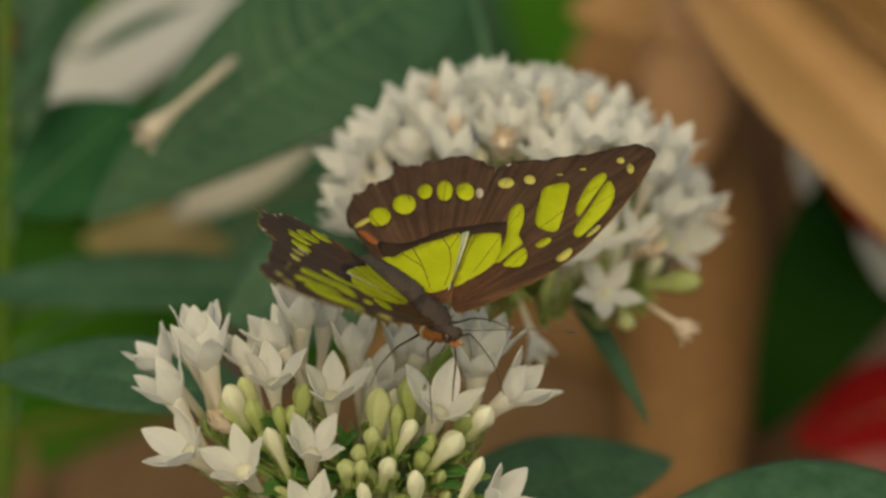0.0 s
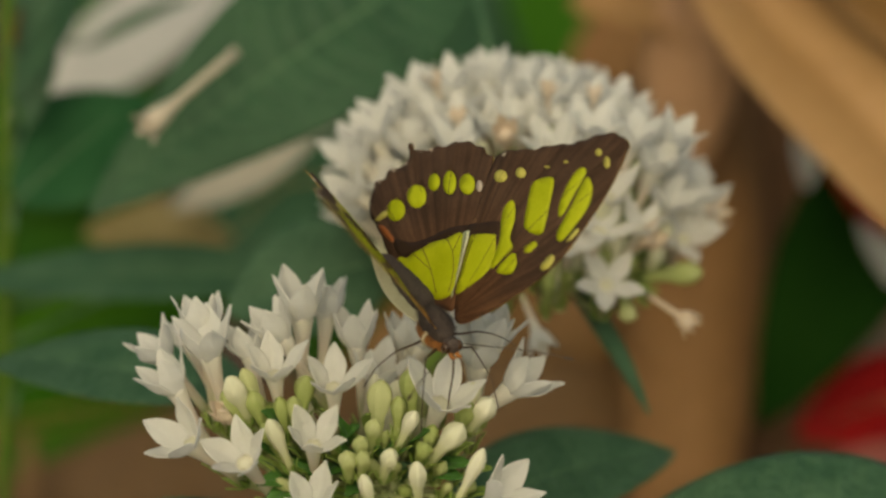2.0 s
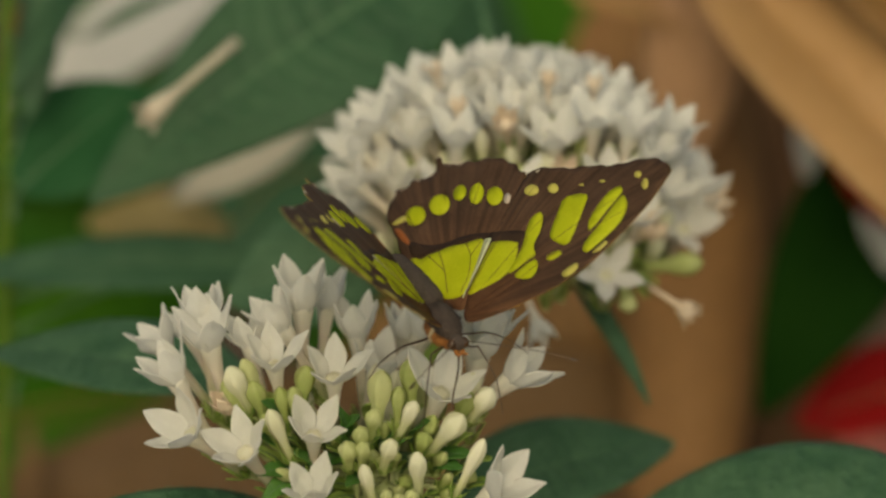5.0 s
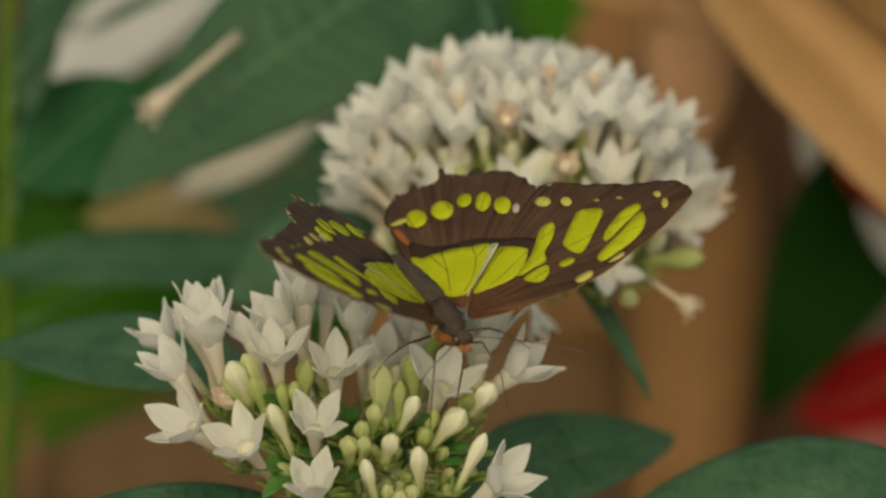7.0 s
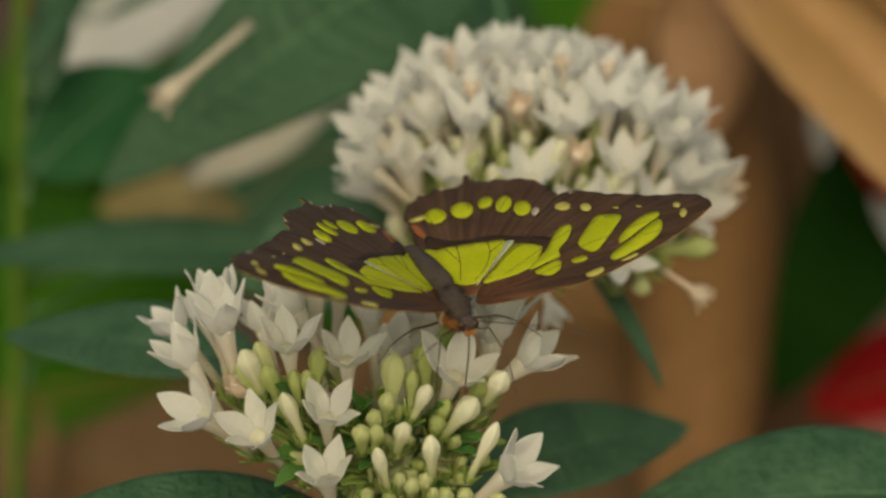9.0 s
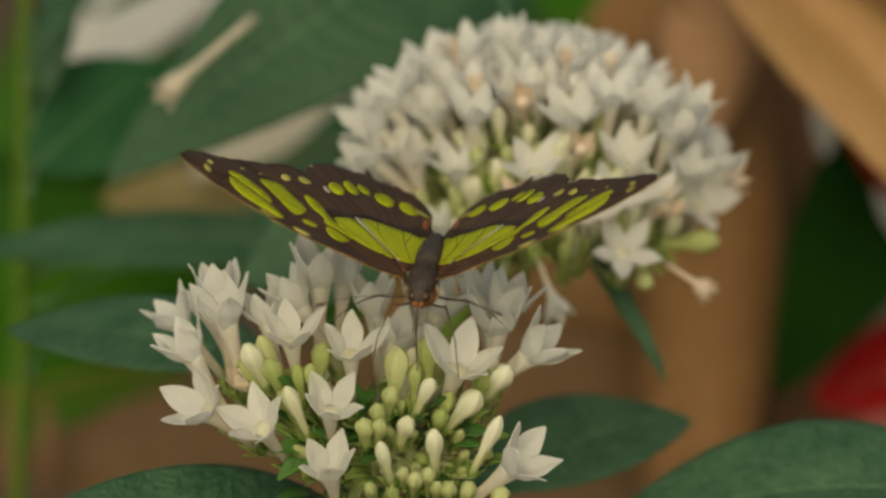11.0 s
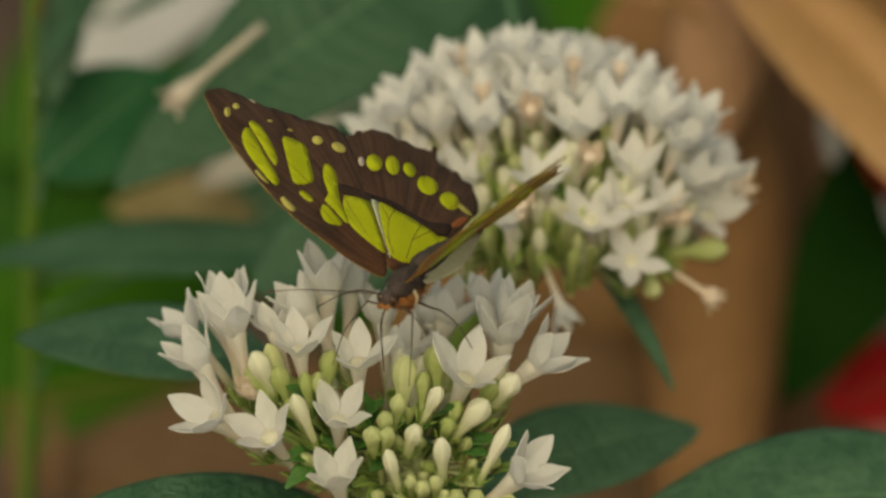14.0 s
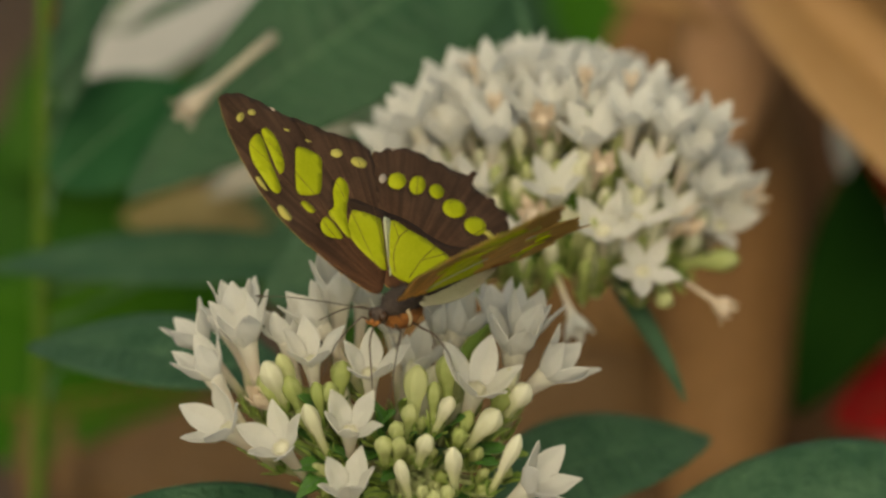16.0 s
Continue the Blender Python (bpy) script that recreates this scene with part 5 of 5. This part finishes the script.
body_part("fur", hairs("fur", 320, (0.0029, 0.0049, 0.0029), (0, 0, 0), 0.0010, ORANGE_FUR, 5), parent=breast)
for s in (-1, 1):
    body_part("cream_band", tube("cream_band", [(s * 0.0026, 0.0006, -0.0010), (s * 0.0031, 0.0000, -0.0028), (s * 0.0023, -0.0006, -0.0048)], 0.00045, 0.0003, CREAM_FUR, 6, 4), label="cream stripe on the breast")
abdomen = body_part("abdomen", lathe("abdomen", [(0, 0.0016), (0.002, 0.0024), (0.0045, 0.0026), (0.005, 0.00245), (0.0078, 0.00255), (0.0083, 0.0024), (0.0112, 0.0024), (0.0117, 0.0022), (0.0146, 0.0021), (0.0151, 0.0019), (0.0180, 0.0017), (0.0195, 0.0010), (0.0201, 0.0003)], FUR_DARK, 14), 0, -0.0045, 0.0008, 93, 0, 0, "dusky brown ringed abdomen")
body_part("fur", hairs("fur", 300, (0.0023, 0.0023, 0.0085), (0, 0, 0.009), 0.0010, FUR_DARK, 6), parent=abdomen)
head = body_part("head", oval("head", 0.0019, 0.0016, 0.0018, FUR, rough=0.1), 0, 0.0056, -0.0016, label="small furry head")
for s in (-1, 1):
    body_part("eye", oval("eye", 0.0009, 0.0011, 0.0012, EYE_GLOSS), s * 0.0013, 0.0004, 0.0001, label="glossy dark brown eye", parent=head)
    body_part("palp", tube("palp", [(s * 0.0005, 0.0008, -0.0009), (s * 0.0007, 0.0022, -0.0012), (s * 0.0006, 0.0033, -0.0004)], 0.0006, 0.0002, ORANGE_FUR, 6, 4), parent=head, label="orange palp")
    antenna = body_part("antenna", tube("antenna", [(s * 0.0008, 0.0008, 0.0010), (s * 0.006, 0.006, 0.0022), (s * 0.0125, 0.0115, 0.0030), (s * 0.0165, 0.0150, 0.0030)], 0.00010, 0.00009, CHITIN, 6, 6), parent=head, label="thin dark antenna")
    body_part("club", oval("club", 0.00026, 0.0011, 0.00026, CHITIN), s * 0.0170, 0.0155, 0.0030, 0, 0, -45 * s, parent=antenna)
body_part("proboscis", tube("proboscis", [(0, 0.0012, -0.0012), (0.0003, 0.0022, -0.005), (0.0002, 0.0014, -0.011), (0, 0.0010, -0.015)], 0.00022, 0.00012, CHITIN, 6, 6), parent=head, label="thin dark sucking tube")


def leg(s, y, knee, ankle, foot):
    upper = body_part("leg", tube("leg", [(s * 0.0014, y, -0.0040), (s * (0.0014 + knee[0]) / 1.7, y + (knee[1] - y) * 0.5, -0.0042), (s * knee[0], knee[1], knee[2])], 0.00028, 0.00018, CHITIN, 6, 4), label="thin dark brown leg")
    body_part("shin", tube("shin", [(s * knee[0], knee[1], knee[2]), (s * (knee[0] + ankle[0]) / 2, (knee[1] + ankle[1]) / 2, (knee[2] + ankle[2]) / 2 + 0.0003), (s * ankle[0], ankle[1], ankle[2])], 0.00018, 0.00012, CHITIN, 6, 4), parent=upper)
    body_part("foot", tube("foot", [(s * ankle[0], ankle[1], ankle[2]), (s * (ankle[0] + foot[0]) / 2, (ankle[1] + foot[1]) / 2, (ankle[2] + foot[2]) / 2), (s * foot[0], foot[1], foot[2])], 0.00012, 0.00009, CHITIN, 6, 4), parent=upper)


for s in (-1, 1):
    leg(s, 0.0026, (0.0050, 0.0050, -0.0036), (0.0075, 0.0095, -0.0090), (0.0085, 0.0118, -0.0155))
    leg(s, -0.0012, (0.0085, 0.0005, -0.0038), (0.0140, 0.0015, -0.0062), (0.0172, 0.0032, -0.0086))
left_forewing, left_hindwing = wing(-1, butterfly, "forewing"), wing(-1, butterfly, "hindwing")
right_forewing, right_hindwing = wing(1, butterfly, "forewing"), wing(1, butterfly, "hindwing")


def motions():
    walk(butterfly, [
        (0.0, pose(-0.0017, -0.0177, 0.5936, -9.2, 5.4, -145.2)),
        (0.5, pose(-0.0037, -0.0179, 0.5931, -6.4, 9.1, -150.3)),
        (1.0, pose(-0.0029, -0.0181, 0.5927, -7.1, 6.4, -149.3)),
        (1.5, pose(-0.0032, -0.0184, 0.5918, -9.5, 4.1, -151.3)),
        (2.0, pose(-0.0012, -0.0190, 0.5905, -12.9, 2.0, -152.6)),
        (2.5, pose(0.0009, -0.0194, 0.5894, -14.5, -2.2, -151.5)),
        (3.0, pose(0.0012, -0.0194, 0.5894, -14.9, -1.1, -150.4)),
        (3.5, pose(0.0004, -0.0192, 0.5900, -12.5, -0.9, -149.4)),
        (4.0, pose(0.0002, -0.0195, 0.5892, -12.3, -0.5, -155.1)),
        (4.2, pose(0.0002, -0.0195, 0.5892, -12.1, -0.6, -155.0)),
        (4.8, pose(0.0002, -0.0195, 0.5892, -11.3, -1.1, -154.7)),
        (5.6, pose(0.0002, -0.0196, 0.5892, -10.1, -1.9, -154.1)),
        (6.3, pose(0.0001, -0.0196, 0.5891, -9.2, -2.6, -153.7)),
        (6.5, pose(0.0001, -0.0196, 0.5891, -8.9, -2.7, -153.6)),
        (7.0, pose(0.0005, -0.0197, 0.5889, -9.1, -1.2, -152.0)),
        (7.5, pose(0.0005, -0.0198, 0.5887, -8.5, -1.4, -152.9)),
        (8.0, pose(0.0000, -0.0195, 0.5895, -6.7, -2.0, -154.2)),
        (8.5, pose(0.0003, -0.0196, 0.5891, -7.8, -2.0, -154.0)),
        (9.0, pose(-0.0005, -0.0195, 0.5894, -5.8, -0.3, -156.7)),
        (9.2, pose(-0.0009, -0.0194, 0.5895, -5.3, -0.4, -158.4)),
        (10.2, pose(-0.0044, -0.0188, 0.5912, -1.0, -1.0, -173.3)),
        (11.3, pose(-0.0081, -0.0181, 0.5929, 3.6, -0.3, 171.1)),
        (11.5, pose(-0.0083, -0.0181, 0.5930, 3.9, -0.2, 170.1)),
        (12.0, pose(-0.0093, -0.0177, 0.5940, 7.5, -0.0, 164.8)),
        (12.5, pose(-0.0098, -0.0178, 0.5937, 6.4, -2.4, 160.1)),
        (13.0, pose(-0.0105, -0.0178, 0.5938, 5.1, -3.4, 155.0)),
        (13.5, pose(-0.0097, -0.0176, 0.5941, 1.6, -5.3, 153.6)),
        (14.0, pose(-0.0127, -0.0178, 0.5937, 0.2, -2.2, 151.0)),
        (14.5, pose(-0.0163, -0.0176, 0.5941, 3.4, -0.5, 144.8)),
        (15.0, pose(-0.0173, -0.0179, 0.5935, 4.1, 2.5, 141.4)),
        (15.5, pose(-0.0167, -0.0180, 0.5934, 6.0, -0.5, 139.6)),
        (16.0, pose(-0.0158, -0.0185, 0.5921, 3.0, -1.8, 140.7)),
    ])
    left_rows = [
        (0.0, pose(-0.0015, 0, 0, -0.1, 31.7, -1.4)),
        (0.5, pose(-0.0015, 0, 0, 0.8, 18.2, -0.7)),
        (1.0, pose(-0.0015, 0, 0, 1.4, 21.7, -0.3)),
        (1.5, pose(-0.0015, 0, 0, 0.6, 43.3, -0.9)),
        (2.0, pose(-0.0015, 0, 0, -2.4, 53.2, -2.5)),
        (2.5, pose(-0.0015, 0, 0, -0.9, 40.0, -2.9)),
        (3.0, pose(-0.0015, 0, 0, -0.2, 20.9, -2.3)),
        (3.5, pose(-0.0015, 0, 0, 1.3, 3.5, -0.2)),
        (4.0, pose(-0.0015, 0, 0, 0.1, 21.1, -1.1)),
        (4.2, pose(-0.0015, 0, 0, -0.1, 30.0, -1.1)),
        (4.8, pose(-0.0015, 0, 0, -0.4, 44.0, -1.4)),
        (5.6, pose(-0.0015, 0, 0, 0.0, 27.0, -1.1)),
        (6.3, pose(-0.0015, 0, 0, 0.2, 17.5, -1.0)),
        (6.5, pose(-0.0015, 0, 0, -0.6, 17.5, -1.7)),
        (7.0, pose(-0.0015, 0, 0, -1.0, 31.1, -2.1)),
        (7.5, pose(-0.0015, 0, 0, -2.1, 40.5, -2.3)),
        (8.0, pose(-0.0015, 0, 0, -1.1, 42.8, -1.8)),
        (8.5, pose(-0.0015, 0, 0, -0.2, 33.4, -2.0)),
        (9.0, pose(-0.0015, 0, 0, 0.3, 21.9, -1.1)),
        (9.2, pose(-0.0015, 0, 0, 0.4, 20.0, -1.1)),
        (10.2, pose(-0.0015, 0, 0, 0.1, 34.0, -1.3)),
        (11.3, pose(-0.0015, 0, 0, 0.3, 26.0, -1.2)),
        (11.5, pose(-0.0015, 0, 0, -0.8, 21.0, -0.5)),
        (12.0, pose(-0.0015, 0, 0, -0.1, 11.0, -0.9)),
        (12.5, pose(-0.0015, 0, 0, -0.1, 14.8, -0.5)),
        (13.0, pose(-0.0015, 0, 0, -1.8, 43.0, -2.8)),
        (13.2, pose(-0.0015, 0, 0, -1.9, 46.0, -2.8)),
        (13.5, pose(-0.0015, 0, 0, -2.3, 50.8, -2.8)),
        (14.0, pose(-0.0015, 0, 0, -0.9, 46.5, -0.7)),
        (14.5, pose(-0.0015, 0, 0, -0.1, 36.8, -0.4)),
        (15.0, pose(-0.0015, 0, 0, 0.1, 27.0, 0.1)),
        (15.5, pose(-0.0015, 0, 0, 2.1, 27.0, 2.0)),
        (16.0, pose(-0.0015, 0, 0, 2.1, 39.5, 1.2)),
    ]
    walk(left_forewing, left_rows)
    walk(left_hindwing, left_rows)
    right_rows = [
        (0.0, pose(0.0015, 0, 0, -0.1, -34.6, 0.4)),
        (0.5, pose(0.0015, 0, 0, 0.8, -16.4, -1.2)),
        (1.0, pose(0.0015, 0, 0, -0.3, -23.4, -0.8)),
        (1.5, pose(0.0015, 0, 0, -0.3, -43.3, -1.0)),
        (2.0, pose(0.0015, 0, 0, 1.2, -54.7, -2.7)),
        (2.5, pose(0.0015, 0, 0, 0.0, -42.4, -0.8)),
        (3.0, pose(0.0015, 0, 0, -0.2, -22.1, -0.9)),
        (3.5, pose(0.0015, 0, 0, -0.7, -6.3, -0.6)),
        (4.0, pose(0.0015, 0, 0, 0.2, -22.4, -1.7)),
        (4.2, pose(0.0015, 0, 0, 0.4, -30.0, -1.8)),
        (4.8, pose(0.0015, 0, 0, 1.1, -44.0, -2.2)),
        (5.6, pose(0.0015, 0, 0, 0.3, -27.0, -1.7)),
        (6.3, pose(0.0015, 0, 0, 0.0, -17.5, -1.6)),
        (6.5, pose(0.0015, 0, 0, 0.5, -19.9, -0.9)),
        (7.0, pose(0.0015, 0, 0, 0.4, -32.1, -1.6)),
        (7.5, pose(0.0015, 0, 0, 1.4, -42.2, -3.1)),
        (8.0, pose(0.0015, 0, 0, 1.7, -47.1, -2.8)),
        (8.5, pose(0.0015, 0, 0, 0.0, -35.9, -0.1)),
        (9.0, pose(0.0015, 0, 0, 0.7, -22.9, -1.1)),
        (9.2, pose(0.0015, 0, 0, 0.6, -20.0, -1.1)),
        (10.2, pose(0.0015, 0, 0, 0.9, -34.0, -1.2)),
        (11.3, pose(0.0015, 0, 0, 0.8, -26.0, -1.1)),
        (11.5, pose(0.0015, 0, 0, 0.5, -22.2, 0.4)),
        (12.0, pose(0.0015, 0, 0, 1.9, -12.0, -2.1)),
        (12.5, pose(0.0015, 0, 0, 1.8, -15.9, -2.5)),
        (13.0, pose(0.0015, 0, 0, 4.1, -37.9, -1.3)),
        (13.2, pose(0.0015, 0, 0, 3.8, -40.2, -1.0)),
        (13.5, pose(0.0015, 0, 0, 2.7, -48.5, 0.4)),
        (14.0, pose(0.0015, 0, 0, 0.1, -41.3, 1.1)),
        (14.5, pose(0.0015, 0, 0, 0.6, -28.0, -0.7)),
        (15.0, pose(0.0015, 0, 0, -0.1, -20.1, -0.7)),
        (15.5, pose(0.0015, 0, 0, -1.4, -24.7, -1.1)),
        (16.0, pose(0.0015, 0, 0, -2.9, -41.7, 1.1)),
    ]
    # the forewing lags behind the hindwing in the last beat
    walk(right_forewing, right_rows[:-1] + [(15.65, pose(0.0015, 0, 0, -1.6, -30.0, -0.8)), (15.9, pose(0.0015, 0, 0, -2.2, -36.0, 0.2)), right_rows[-1]])
    walk(right_hindwing, right_rows)


motions()
